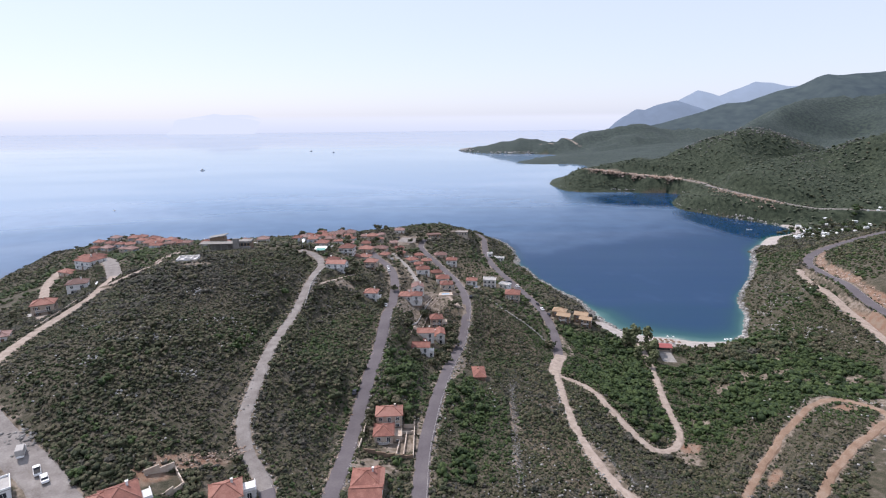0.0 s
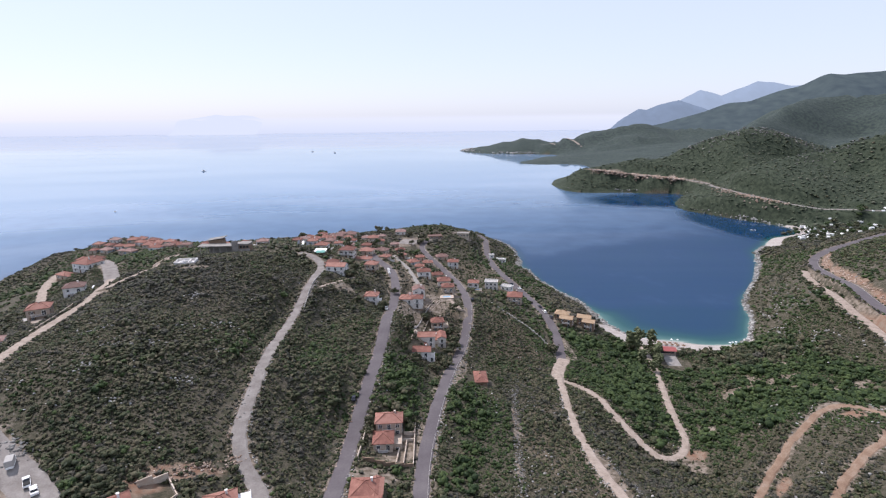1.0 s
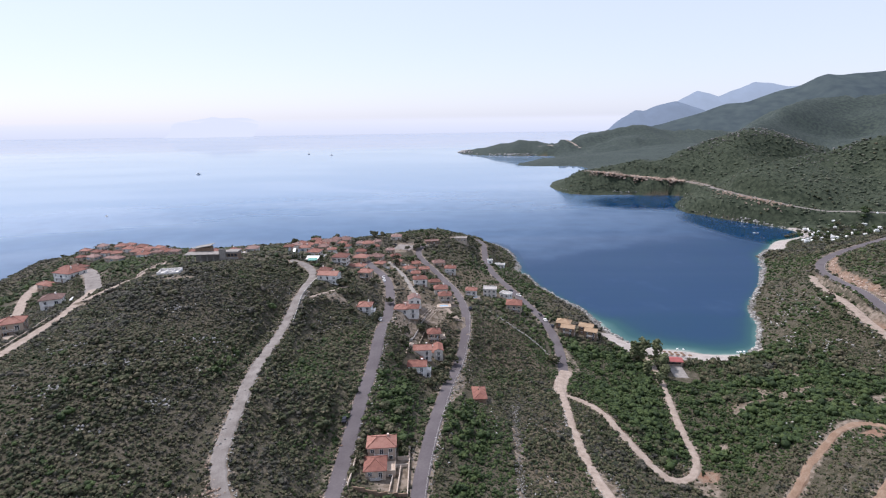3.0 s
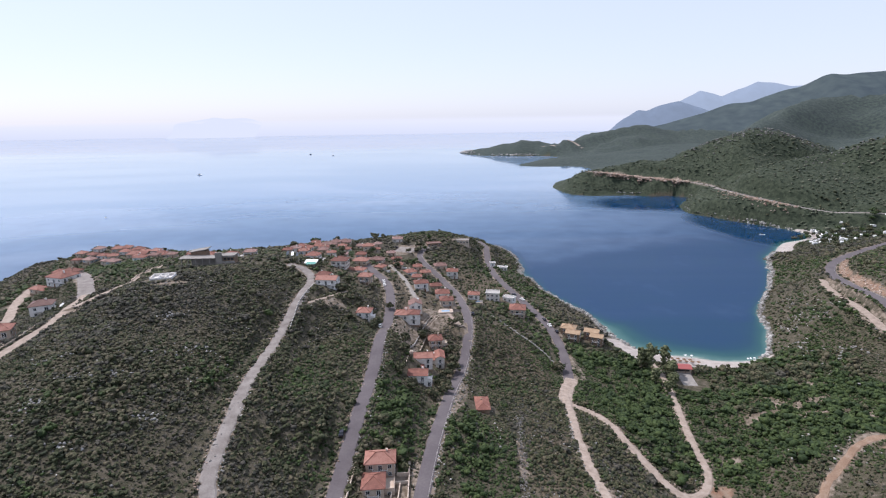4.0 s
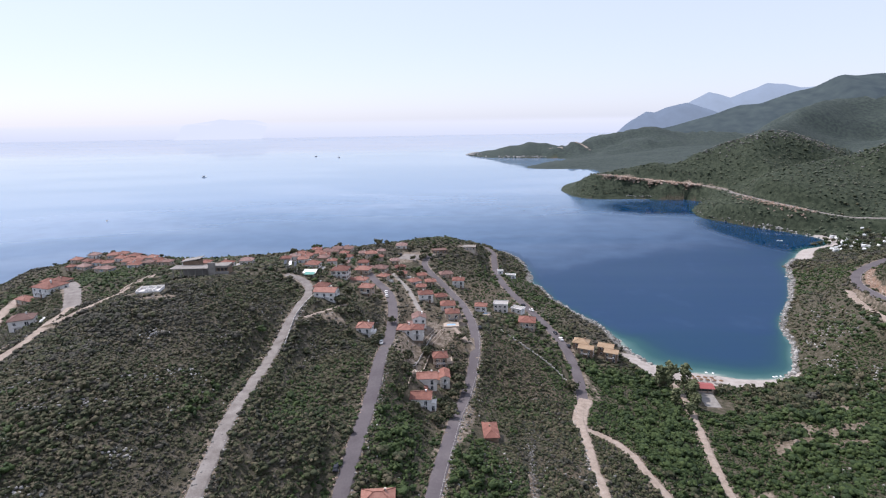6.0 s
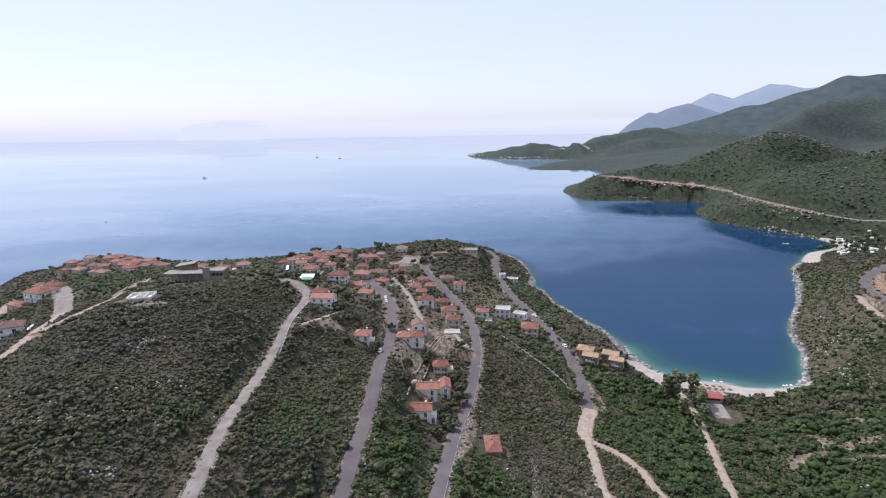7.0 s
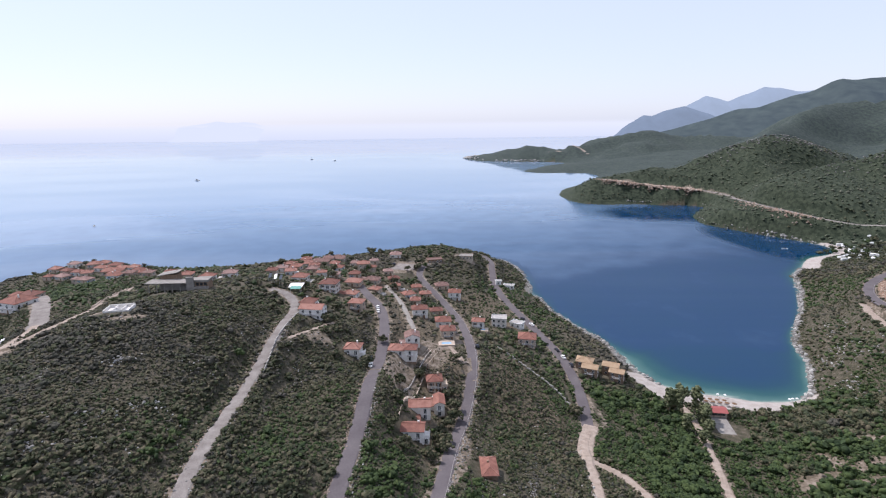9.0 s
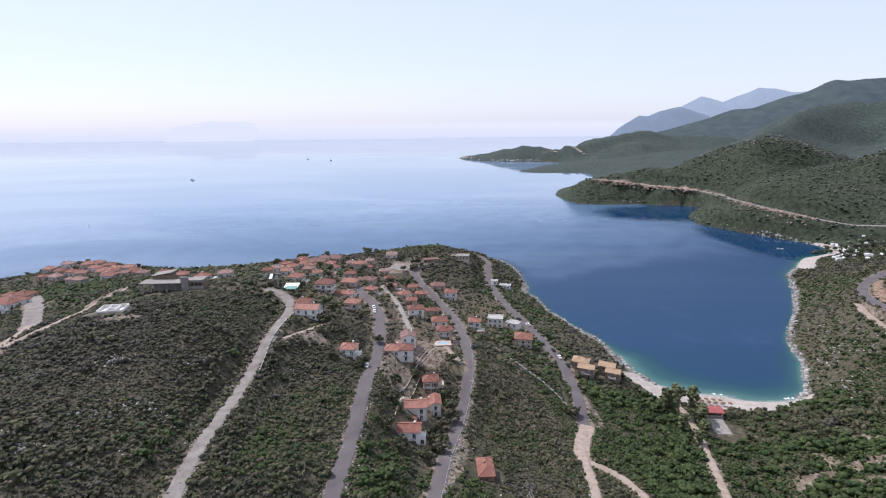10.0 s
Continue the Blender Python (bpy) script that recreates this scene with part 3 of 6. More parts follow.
def resample(points, step):
    p = np.array(points, float)
    for _ in range(2):  # round the corners
        a, b = p[:-1] * 0.75 + p[1:] * 0.25, p[:-1] * 0.25 + p[1:] * 0.75
        p = np.vstack([p[:1], np.stack([a, b], 1).reshape(-1, 2), p[-1:]])
    s = np.r_[0, np.cumsum(np.hypot(*np.diff(p, axis=0).T))]
    t = np.linspace(0, s[-1], max(3, int(s[-1] / step)))
    return np.c_[np.interp(t, s, p[:, 0]), np.interp(t, s, p[:, 1])]


# levels of the coast roads, by x or y of the plan
LEVELS = {"cliff_road": (0, [(286, 41), (313, 38), (380, 31), (450, 26), (474, 24)]), "far_road": (1, [(600, 30), (677, 25), (699, 22), (723, 25), (753, 29), (785, 31), (820, 33), (855, 34)])}
LINES = {}
for name, (width, mat, points) in ROADS.items():
    xy = resample(points, 2.5)
    z = bare_height(xy[:, 0], xy[:, 1])
    pad = np.pad(z, 6, mode="edge")
    z = np.convolve(pad, np.ones(13) / 13, "valid")
    if name in LEVELS:
        axis, steps = LEVELS[name]
        z = np.interp(xy[:, axis], [q[0] for q in steps], [q[1] for q in steps])
    LINES[name] = (width, mat, xy, np.maximum(z, 1.2))


def road_distance(x, y):
    """Distance beyond the nearest road's edge, and that road's height there."""
    q = np.c_[np.ravel(x), np.ravel(y)]
    best, level = np.full(len(q), 99.0), np.zeros(len(q))
    for width, mat, xy, z in LINES.values():
        lo, hi = xy.min(0) - 25, xy.max(0) + 25
        near = np.flatnonzero(((q > lo) & (q < hi)).all(1))
        for i in range(0, len(near), 20000):
            s = near[i:i + 20000]
            d2 = ((q[s][:, None, :] - xy[None]) ** 2).sum(-1)
            k = d2.argmin(1)
            d = np.sqrt(d2[np.arange(len(s)), k]) - width / 2
            closer = d < best[s]
            best[s[closer]], level[s[closer]] = d[closer], z[k[closer]]
    return best.reshape(np.shape(x)), level.reshape(np.shape(x))


def blob(x, y, cx, cy, rx, ry, turn=0.0):
    """1 inside an oval patch, fading to 0 at its rim."""
    c, s = math.cos(radians(turn)), math.sin(radians(turn))
    u, v = (x - cx) * c + (y - cy) * s, -(x - cx) * s + (y - cy) * c
    return np.clip(1.6 * (1 - np.sqrt((u / rx) ** 2 + (v / ry) ** 2)), 0, 1)


def height(x, y, with_roads=False):
    x, y = np.asarray(x, float), np.asarray(y, float)
    h = bare_height(x, y)
    land = np.clip(h / 6, 0, 1)
    h = h + land * (0.9 * waves(x, y, 23, 1) + 0.4 * waves(x, y, 9, 2))
    rough = np.clip((np.hypot(x, y) - 700) / 500, 0, 1) * np.clip((h - 6) / 30, 0, 1)
    h = h + rough * (5 * waves(x, y, 90, 3) + 2.5 * waves(x, y, 40, 4) + 1.5 * waves(x, y, 22, 5))
    ragged = np.clip(1 - np.abs(h) / 3.5, 0, 1) * (1 - np.clip(blob(x, y, 158, 336, 60, 26, -12) * 4 + blob(x, y, 425, 642, 95, 26, 46) * 4, 0, 1)) * (np.hypot(x, y) < 660)
    h = h + ragged * (0.8 * waves(x, y, 17, 51) + 0.5 * waves(x, y, 7, 52))
    d, level = road_distance(x, y)
    out = np.hypot(x, y) > 700
    k = np.clip((d - np.where(out, 9, 3.2)) / np.where(out, 14, 6), 0, 1)
    k = k * k * (3 - 2 * k)
    h = (level - 0.12) * (1 - k) + h * k
    return (h, d) if with_roads else h


def ground_at(x, y):
    return float(height(np.array([x]), np.array([y]))[0])


def stretch_axis(lo, a, b, hi, step, grow=1.09, most=30):
    """Even steps from a to b, growing steps out to lo and hi."""
    mid = list(np.arange(a, b + step, step))
    s, v = step, mid[-1]
    while v < hi:
        s = min(s * grow, most)
        v += s
        mid.append(min(v, hi))
    s, v = step, mid[0]
    while v > lo:
        s = min(s * grow, 4 * most)
        v -= s
        mid.insert(0, max(v, lo))
    return np.array(mid)


def grid_mesh(name, gx, gy, z):
    ny, nx = z.shape
    me = bpy.data.meshes.new(name)
    X, Y = np.meshgrid(gx, gy)
    me.vertices.add(nx * ny)
    me.vertices.foreach_set("co", np.stack([X, Y, z], -1).reshape(-1).astype(np.float32))
    i = (np.arange(ny - 1)[:, None] * nx + np.arange(nx - 1)[None]).reshape(-1)
    f = np.stack([i, i + 1, i + nx + 1, i + nx], -1)
    me.loops.add(f.size)
    me.loops.foreach_set("vertex_index", f.reshape(-1).astype(np.int32))
    me.polygons.add(len(f))
    me.polygons.foreach_set("loop_start", np.arange(0, f.size, 4, dtype=np.int32))
    me.polygons.foreach_set("use_smooth", np.ones(len(f), bool))
    me.update(calc_edges=True)
    return me


def put_values(me, name, values):
    me.attributes.new(name, "FLOAT", "POINT").data.foreach_set("value", np.ravel(values).astype(np.float32))


def sand_at(x, y, h):
    low = np.clip((3.0 - h) / 0.8, 0, 1)
    east_cove = np.clip(blob(x, y, 152, 338, 64, 21, -15) * 3, 0, 1)
    camp_beach = np.clip(blob(x, y, 425, 642, 90, 22, 46) * 3, 0, 1)
    return low * np.maximum(east_cove, camp_beach)


BARE = [(-24, 156, 11, 7, 0), (-18, 178, 12, 16, 0), (6, 240, 5, 30, -10), (-20, 295, 10, 26, 0),
        (-6, 322, 12, 18, 0), (4, 352, 8, 26, 0), (-60, 300, 10, 6, 0), (150, 252, 9, 4, 0), (151, 250, 12, 6, 20), (175, 255, 16, 5, 10), (166, 243, 14, 4, 0), (189, 274, 12, 4, -20), (163, 262, 5, 9, 0)]
BARE_MORE = [(-152, 290, 14, 8, 0), (167, 209, 10, 4, 20), (190, 205, 14, 8, 0), (196, 236, 18, 6, 10), (-134, 276, 10, 5, 20), (-165, 262, 12, 4, 30), (-9, 513, 12, 8, 0), (18, 534, 14, 8, 0), (-30, 500, 18, 16, 0), (250, 300, 8, 60, -8),
             (272, 335, 5, 50, -20), (60, 175, 5, 26, 5), (29, 195, 2, 50, -5), (122, 224, 7, 5, 0), (105, 196, 7, 7, 0), (139, 297, 5, 6, 0), (77, 312, 2.6, 26, 4), (66, 322, 2, 20, 0), (84, 328, 8, 2.5, 30)]
DRY = [(-8, 300, 24, 66, 0), (-22, 350, 26, 40, 0), (2, 255, 14, 34, -8), (40, 300, 22, 60, 10), (-70, 420, 60, 80, 0), (50, 190, 26, 60, 5), (170, 255, 40, 22, 0), (30, 420, 30, 60, 0)]
RED_BARE = [(-78, 139, 16, 4.5, 28), (-84, 129, 7, 5, 0), (170, 200, 7, 6, 20), (122, 168, 10, 3, 45), (175, 180, 14, 8, 0), (108, 204, 8, 5, 0), (250, 280, 6, 40, -5)]

CUT_LINE = resample([(266.5, 285), (271.5, 316), (292, 372), (319, 429), (346, 467), (362, 483)], 3.0)  # the bank cut above the highway

# ---- the ground, one sheet ----
gx, gy = stretch_axis(-700, -430, 470, 4700, 3.8, 1.035), stretch_axis(-500, 84, 690, 4800, 3.8, 1.03)
X, Y = np.meshgrid(gx, gy)
Z, ROAD_D = height(X, Y, True)
Z = np.maximum(Z, -16)
land = grid_mesh("ground", gx, gy, Z)
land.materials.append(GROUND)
soil = np.clip(1.0 - ROAD_D / 2.6, 0, 1) * (np.hypot(X, Y) < 700)
for q in BARE + BARE_MORE:
    soil = np.maximum(soil, blob(X, Y, *q))
dry = np.zeros_like(X)
for q in DRY:
    dry = np.maximum(dry, blob(X, Y, *q))
put_values(land, "dry", dry)
bank = np.full(X.shape, 99.0)  # how far from the cut banks of the coast roads
for name, out in (("cliff_road", 0), ("far_road", 9)):
    for px, py in LINES[name][2][::2]:
        bank = np.minimum(bank, np.hypot(X - px, Y - py) + out)
soil = np.maximum(soil, np.clip(1.5 - bank / 11, 0, 1) * (0.7 + 0.5 * waves(X, Y, 30, 41)))
red = np.zeros_like(X)
for px, py in CUT_LINE:
    near_cut = np.hypot(X - px, Y - py)
    red = np.maximum(red, np.clip(1.6 - near_cut / 3.0, 0, 1) * (0.8 + 0.4 * waves(X, Y, 9, 44)))
for q in RED_BARE:
    red = np.maximum(red, blob(X, Y, *q))
sand = sand_at(X, Y, Z)
rock = np.clip((1.3 - Z) / 0.8, 0, 1) * (1 - sand) * (np.hypot(X, Y) < 640)
cover = np.clip((np.hypot(X, Y) - 640) / 260, 0, 1) * np.clip((Z + 1) / 2, 0, 1)
put_values(land, "wooded", cover * 1.2)
# mask for the haze tint, growing with distance from the origin
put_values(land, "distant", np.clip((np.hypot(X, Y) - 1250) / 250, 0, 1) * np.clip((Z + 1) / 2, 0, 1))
put_values(land, "soil", soil)
put_values(land, "red_soil", red)
put_values(land, "rock", rock)
put_values(land, "sand", sand)
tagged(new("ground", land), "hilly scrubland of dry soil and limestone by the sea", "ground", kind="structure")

# ---- the sea ----
sx, sy = stretch_axis(-4800, 40, 470, 4800, 6.0, 1.12, 140), stretch_axis(-3000, 322, 760, 4900, 6.0, 1.12, 140)
SX, SY = np.meshgrid(sx, sy)
depth = np.clip(-bare_height(SX, SY), 0, 8)
far = np.clip((np.hypot(SX, SY) - 650) / 1700, 0, 1)

lee = np.clip(2 * np.maximum(blob(SX, SY, 400, 700, 130, 55, 100), blob(SX, SY, 370, 930, 130, 90, 10)), 0, 1)  # smooth water under the far slopes, kept dark by less painted paling
# how strongly haze and glitter are painted into the sea's colour
sea_haze = np.clip((np.hypot(SX, SY) - 430 - 0.75 * np.clip(SX + 60, 0, 420)) / 900, 0, 1) ** 0.62 * (1 - 0.85 * np.clip(lee, 0, 1))
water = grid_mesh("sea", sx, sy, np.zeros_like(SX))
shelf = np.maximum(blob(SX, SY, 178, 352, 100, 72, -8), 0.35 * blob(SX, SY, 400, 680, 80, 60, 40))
# true depth near the shore, the painted paling further out
put_values(water, "depth", np.minimum(0.56, depth * (3.6 - 2.75 * np.clip(shelf * 2, 0, 1)) / 14) * (1 - sea_haze) + sea_haze * 1.0 - 0.03)

put_values(water, "haze_and_glitter", sea_haze)
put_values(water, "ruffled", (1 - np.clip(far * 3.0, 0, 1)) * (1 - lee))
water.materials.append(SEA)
tagged(new("water", water), "calm blue sea with slicks, painted far haze and pale sheen, turquoise shallows", "sea", kind="structure")

# ---- glowing backdrops that stand in for the hazy distance over the horizon ----
def haze_sheet(y, top, mat):
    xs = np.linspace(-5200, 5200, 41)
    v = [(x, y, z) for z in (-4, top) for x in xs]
    tagged(new("backdrop", mesh_of("haze", v, [(i, i + 1, i + 42, i + 41) for i in range(40)], mat)), "upright glowing sheet painted as pale haze along the sea horizon", "haze", kind="structure")


# glowing sheet added to fill the gap between sea edge and horizon
haze_sheet(4930, 156, glow("horizon_haze", (0.90, 0.93, 1.0), 0.95, (0, 0, 0), (0.76, 0.82, 0.94), 150))


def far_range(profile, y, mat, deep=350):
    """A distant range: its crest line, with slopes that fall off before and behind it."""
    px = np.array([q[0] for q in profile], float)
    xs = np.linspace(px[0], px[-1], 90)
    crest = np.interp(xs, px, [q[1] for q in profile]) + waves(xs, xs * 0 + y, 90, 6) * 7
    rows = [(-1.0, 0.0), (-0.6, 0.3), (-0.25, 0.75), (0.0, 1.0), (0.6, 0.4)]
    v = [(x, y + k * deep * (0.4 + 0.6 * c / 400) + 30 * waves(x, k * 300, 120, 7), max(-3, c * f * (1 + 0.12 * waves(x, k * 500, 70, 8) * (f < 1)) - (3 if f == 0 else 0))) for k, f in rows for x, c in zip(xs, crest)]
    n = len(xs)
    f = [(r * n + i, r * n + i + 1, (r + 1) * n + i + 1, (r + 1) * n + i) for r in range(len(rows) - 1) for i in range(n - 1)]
    return tagged(new("backdrop", mesh_of("far_mountain", v, f, mat, True)), "distant mountains with blue haze painted on as glow", "mountain", kind="structure")


# the blue of these ranges is air light put into their emission
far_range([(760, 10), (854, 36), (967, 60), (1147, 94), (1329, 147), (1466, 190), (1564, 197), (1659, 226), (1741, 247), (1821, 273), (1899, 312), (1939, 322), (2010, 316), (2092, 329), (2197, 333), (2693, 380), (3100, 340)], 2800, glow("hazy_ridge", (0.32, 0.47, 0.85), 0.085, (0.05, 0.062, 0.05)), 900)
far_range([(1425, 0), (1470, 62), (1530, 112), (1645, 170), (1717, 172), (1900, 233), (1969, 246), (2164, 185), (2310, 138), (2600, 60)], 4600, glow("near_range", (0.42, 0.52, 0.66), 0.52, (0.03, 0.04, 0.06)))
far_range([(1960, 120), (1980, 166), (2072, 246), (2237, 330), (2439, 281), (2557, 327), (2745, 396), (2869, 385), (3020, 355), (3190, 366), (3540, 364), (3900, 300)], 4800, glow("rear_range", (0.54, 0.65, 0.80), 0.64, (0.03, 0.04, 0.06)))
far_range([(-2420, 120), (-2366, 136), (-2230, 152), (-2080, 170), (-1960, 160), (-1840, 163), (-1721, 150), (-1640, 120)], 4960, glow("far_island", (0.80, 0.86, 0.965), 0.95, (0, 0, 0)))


# ---- road surfaces ----
def ribbon(xy, z, left, right, lift, thick=0.35, ragged=0.0, spread=0.0):
    """A strip along a line, cambered, with its sloping shoulders let into the ground; ragged: how far its edges wander."""
    d = np.gradient(xy, axis=0)
    d /= np.hypot(d[:, 0], d[:, 1])[:, None] + 1e-9
    side = np.c_[d[:, 1], -d[:, 0]]
    lw = left + ragged * (waves(xy[:, 0], xy[:, 1], 6, 3) + 0.6 * waves(xy[:, 0], xy[:, 1], 2.6, 4))
    rw = right + ragged * (waves(xy[:, 0], xy[:, 1], 7, 5) + 0.6 * waves(xy[:, 0], xy[:, 1], 2.4, 6))
    v = []
    for (x, y), q, h, a_, b_ in zip(xy, side, z, lw, rw):
        for o, dz in ((a_ - spread, -thick), (a_, 0), ((a_ + b_) / 2, 0.04), (b_, 0), (b_ + spread, -thick)):
            v.append((x + q[0] * o, y + q[1] * o, h + lift + dz))
    f = [(i * 5 + k, i * 5 + k + 1, i * 5 + 6 + k, i * 5 + 5 + k) for i in range(len(xy) - 1) for k in range(4)]
    return v, [q[::-1] for q in f]


ROAD_LABEL = {"asphalt": "narrow grey asphalt road winding over the hillside", "gravel_road": "pale gravel road between low scrub",
              "dirt_track": "light brown dirt track through green scrub", "red_dirt_track": "reddish earth track cut into the slope", "raw_concrete": "pale concrete village lane between houses"}
for name, (width, mat, xy, z) in LINES.items():
    g = ribbon(xy, z, -width / 2, width / 2, 0.08, 0.7, 0.08 if mat in (ASPHALT, CONCRETE) else 0.4, 1.3)
    ob = tagged(new("road", mesh_of(name, *g, mat)), "paved grey parking area among the village trees" if name == "parking" else ROAD_LABEL[mat.name], "road", kind="structure")
    if name in ("road_main", "highway"):
        part("edge_line", ribbon(xy, z, width / 2 - 0.34, width / 2 - 0.22, 0.13, 0.02), CONCRETE, ob, "worn white edge line")


# ---- houses ----
def hip_roof(w, d, z, over=0.55, pitch=0.38, thick=0.22):
    """A hipped roof with eaves: its slopes, and ridge caps as a second piece."""
    a, b = w / 2 + over, d / 2 + over
    h = min(a, b) * pitch * 1.25
    r = max(a, b) - min(a, b)
    e0, e1 = ((-r, 0), (r, 0)) if a >= b else ((0, -r), (0, r))
    top = [(-a, -b), (a, -b), (a, b), (-a, b)]
    v = [(x, y, z - thick) for x, y in top] + [(x, y, z) for x, y in top] + [(*e0, z + h), (*e1, z + h)]
    f = [(3, 2, 1, 0)] + [(i, (i + 1) % 4, 4 + (i + 1) % 4, 4 + i) for i in range(4)]
    f += [(4, 5, 9, 8), (5, 6, 9), (6, 7, 8, 9), (7, 4, 8)] if a >= b else [(4, 5, 8), (5, 6, 9, 8), (6, 7, 9), (7, 4, 8, 9)]
    caps = [((*e0, z + h), (*e1, z + h))]
    ends = [(0, 0), (1, 1), (2, 1), (3, 0)] if a >= b else [(0, 0), (1, 0), (2, 1), (3, 1)]
    caps += [((*top[i], z), (*(e0, e1)[k], z + h)) for i, k in ends]
    rods = [tube([Vector(p) + Vector((0, 0, 0.03)), Vector(q) + Vector((0, 0, 0.03))], [0.13, 0.13], 5) for p, q in caps if (Vector(p) - Vector(q)).length > 0.3]
    return (v, f), merge(*rods), h


def window(parent, x, y, z, w, h, face, shutters=None):
    """A window on a wall face (0 front, 1 right, 2 rear, 3 left): frame, pane, sill and, where asked, shutters."""
    m = pose(x, y, z, 0, 0, face * 90)
    win = part("window", merge(box(-w / 2 - 0.09, -0.07, -0.09, -w / 2, 0.03, h + 0.09), box(w / 2, -0.07, -0.09, w / 2 + 0.09, 0.03, h + 0.09),
                               box(-w / 2, -0.07, h, w / 2, 0.03, h + 0.09), box(-0.04, -0.06, 0, 0.04, 0.03, h)), WHITE, parent, at=m)
    part("pane", box(-w / 2, -0.03, 0, w / 2, 0.02, h), GLASS, win)
    part("sill", box(-w / 2 - 0.15, -0.16, -0.13, w / 2 + 0.15, 0.03, -0.05), CONCRETE, win)
    if shutters:
        for k in (-1, 1):
            x0 = k * (w / 2 + 0.1 + w / 4)
            part("shutter", box(x0 - w / 4, -0.1, 0, x0 + w / 4, -0.02, h), shutters, win)


def rail(parent, x0, y0, x1, y1, z, mat):
    n = max(2, int(math.hypot(x1 - x0, y1 - y0) / 1.4))
    bars = [tube([(x0, y0, z + 0.95), (x1, y1, z + 0.95)], [0.05, 0.05], 5)]
    for i in range(n + 1):
        px, py = x0 + (x1 - x0) * i / n, y0 + (y1 - y0) * i / n
        bars.append(tube([(px, py, z), (px, py, z + 0.95)], [0.04, 0.04], 4))
    part("railing", merge(*bars), mat, parent)


def house(x, y, w, storeys=1, turn=0.0, d=None, wall=None, tile=None, wing=0, terrace=True, seed=0, label="", z=None):
    """A village house: walls on a plinth, hipped tile roof, windows, door, balcony, chimney, terrace."""
    rng = random.Random(seed * 31 + int(x * 7 + y))
    d = d or w * rng.uniform(0.75, 0.95)
    wall, tile = wall or (PLASTER, PLASTER, CREAM)[rng.randrange(3)], tile or (TILE, TILE, TILE_OLD)[rng.randrange(3)]
    g = [ground_at(x + a, y + b) for a, b in ((0, 0), (-w / 2, -d / 2), (w / 2, -d / 2), (w / 2, d / 2), (-w / 2, d / 2))]
    base = (sum(g) / 5 * 0.5 + min(g) * 0.5 + 0.3) if z is None else z
    drop = base - min(g) + 0.8
    colour = "cream" if wall is CREAM else "brown stone" if wall is STONE else "white"
    label = label or f"{'two-storey' if storeys > 1 else 'low'} {colour} house with {'faded ' if tile is TILE_OLD else ''}{'tan' if tile is TILE_TAN else 'terracotta'} hipped tile roof"
    ob = thing("house", label, "house", pose(x, y, base, 0, 0, turn), "village houses")
    H = 2.9 * storeys + 0.2
    part("wall", box(-w / 2, -d / 2, 0, w / 2, d / 2, H), wall, ob)
    part("plinth", box(-w / 2 - 0.08, -d / 2 - 0.08, -drop, w / 2 + 0.08, d / 2 + 0.08, 0.12), STONE, ob)
    slopes, caps, h = hip_roof(w, d, H + 0.22)
    roof = part("roof", slopes, tile, ob)
    part("ridge_tiles", caps, tile, roof)
    cx, cy = rng.uniform(-0.25, 0.25) * w, rng.uniform(-0.2, 0.2) * d
    part("chimney", merge(box(cx - 0.3, cy - 0.3, H, cx + 0.3, cy + 0.3, H + h + 0.5), box(cx - 0.4, cy - 0.4, H + h + 0.5, cx + 0.4, cy + 0.4, H + h + 0.62)), wall, roof)
    shut = (WOOD, None, BLUE, None)[rng.randrange(4)]
    for s in range(storeys):
        zz = 1.0 + 2.9 * s
        for face, (length, off) in enumerate(((w, d / 2), (d, w / 2), (w, d / 2), (d, w / 2))):
            if face == 2:
                continue
            n = max(1, int(length / 3.4))
            for i in range(n):
                u = (i + 0.5) / n * length - length / 2
                px, py = ((u, -off), (off, u), (-u, off), (-off, -u))[face]
                if face == 0 and s == 0 and i == n // 2:
                    part("door", merge(box(px - 0.55, py - 0.07, 0.1, px + 0.55, py + 0.03, 2.2)), WOOD, ob)
                elif face == 0 and s == 1 and i == n // 2:
                    window(ob, px, py, 2.95, 1.6, 2.1, face)
                else:
                    window(ob, px, py, zz, 1.15, 1.25, face, shut)
    if storeys > 1:
        bw = w * 0.55
        bal = part("balcony", box(-bw / 2, -d / 2 - 1.4, 2.72, bw / 2, -d / 2, 2.9), CONCRETE, ob)
        for p in ((-bw / 2, -d / 2 - 1.35, bw / 2, -d / 2 - 1.35), (-bw / 2, -d / 2 - 1.35, -bw / 2, -d / 2), (bw / 2, -d / 2 - 1.35, bw / 2, -d / 2)):
            rail(bal, *p, 2.9, WHITE)
    for side in (wing, -wing):
        if wing and road_distance(np.array([x + side * w * 0.75]), np.array([y]))[0][0] > 3.5:
            wing = side
            break
    else:
        wing = 0
    if wing:
        ww, wd = w * 0.6, d * 0.7
        ox, oy = wing * (w / 2 + ww / 2 - 0.6), -d * 0.12
        wv = part("wing", box(ox - ww / 2, oy - wd / 2, -drop, ox + ww / 2, oy + wd / 2, 3.0), wall, ob)
        sl, cp, _ = hip_roof(ww, wd, 3.2)
        r = part("wing_roof", ([(a + ox, b + oy, c) for a, b, c in sl[0]], sl[1]), tile, wv)
        window(wv, ox, oy - wd / 2, 1.0, 1.15, 1.25, 0)
    if terrace:
        tw = w * rng.uniform(0.5, 0.9)
        k = rng.choice((-1, 1))
        tx = k * (w / 2 + 1.7)
        part("terrace", merge(box(tx - 1.7, -tw / 2, -drop - 0.6, tx + 1.7, tw / 2, 0.05)), CONCRETE, ob)
    return ob


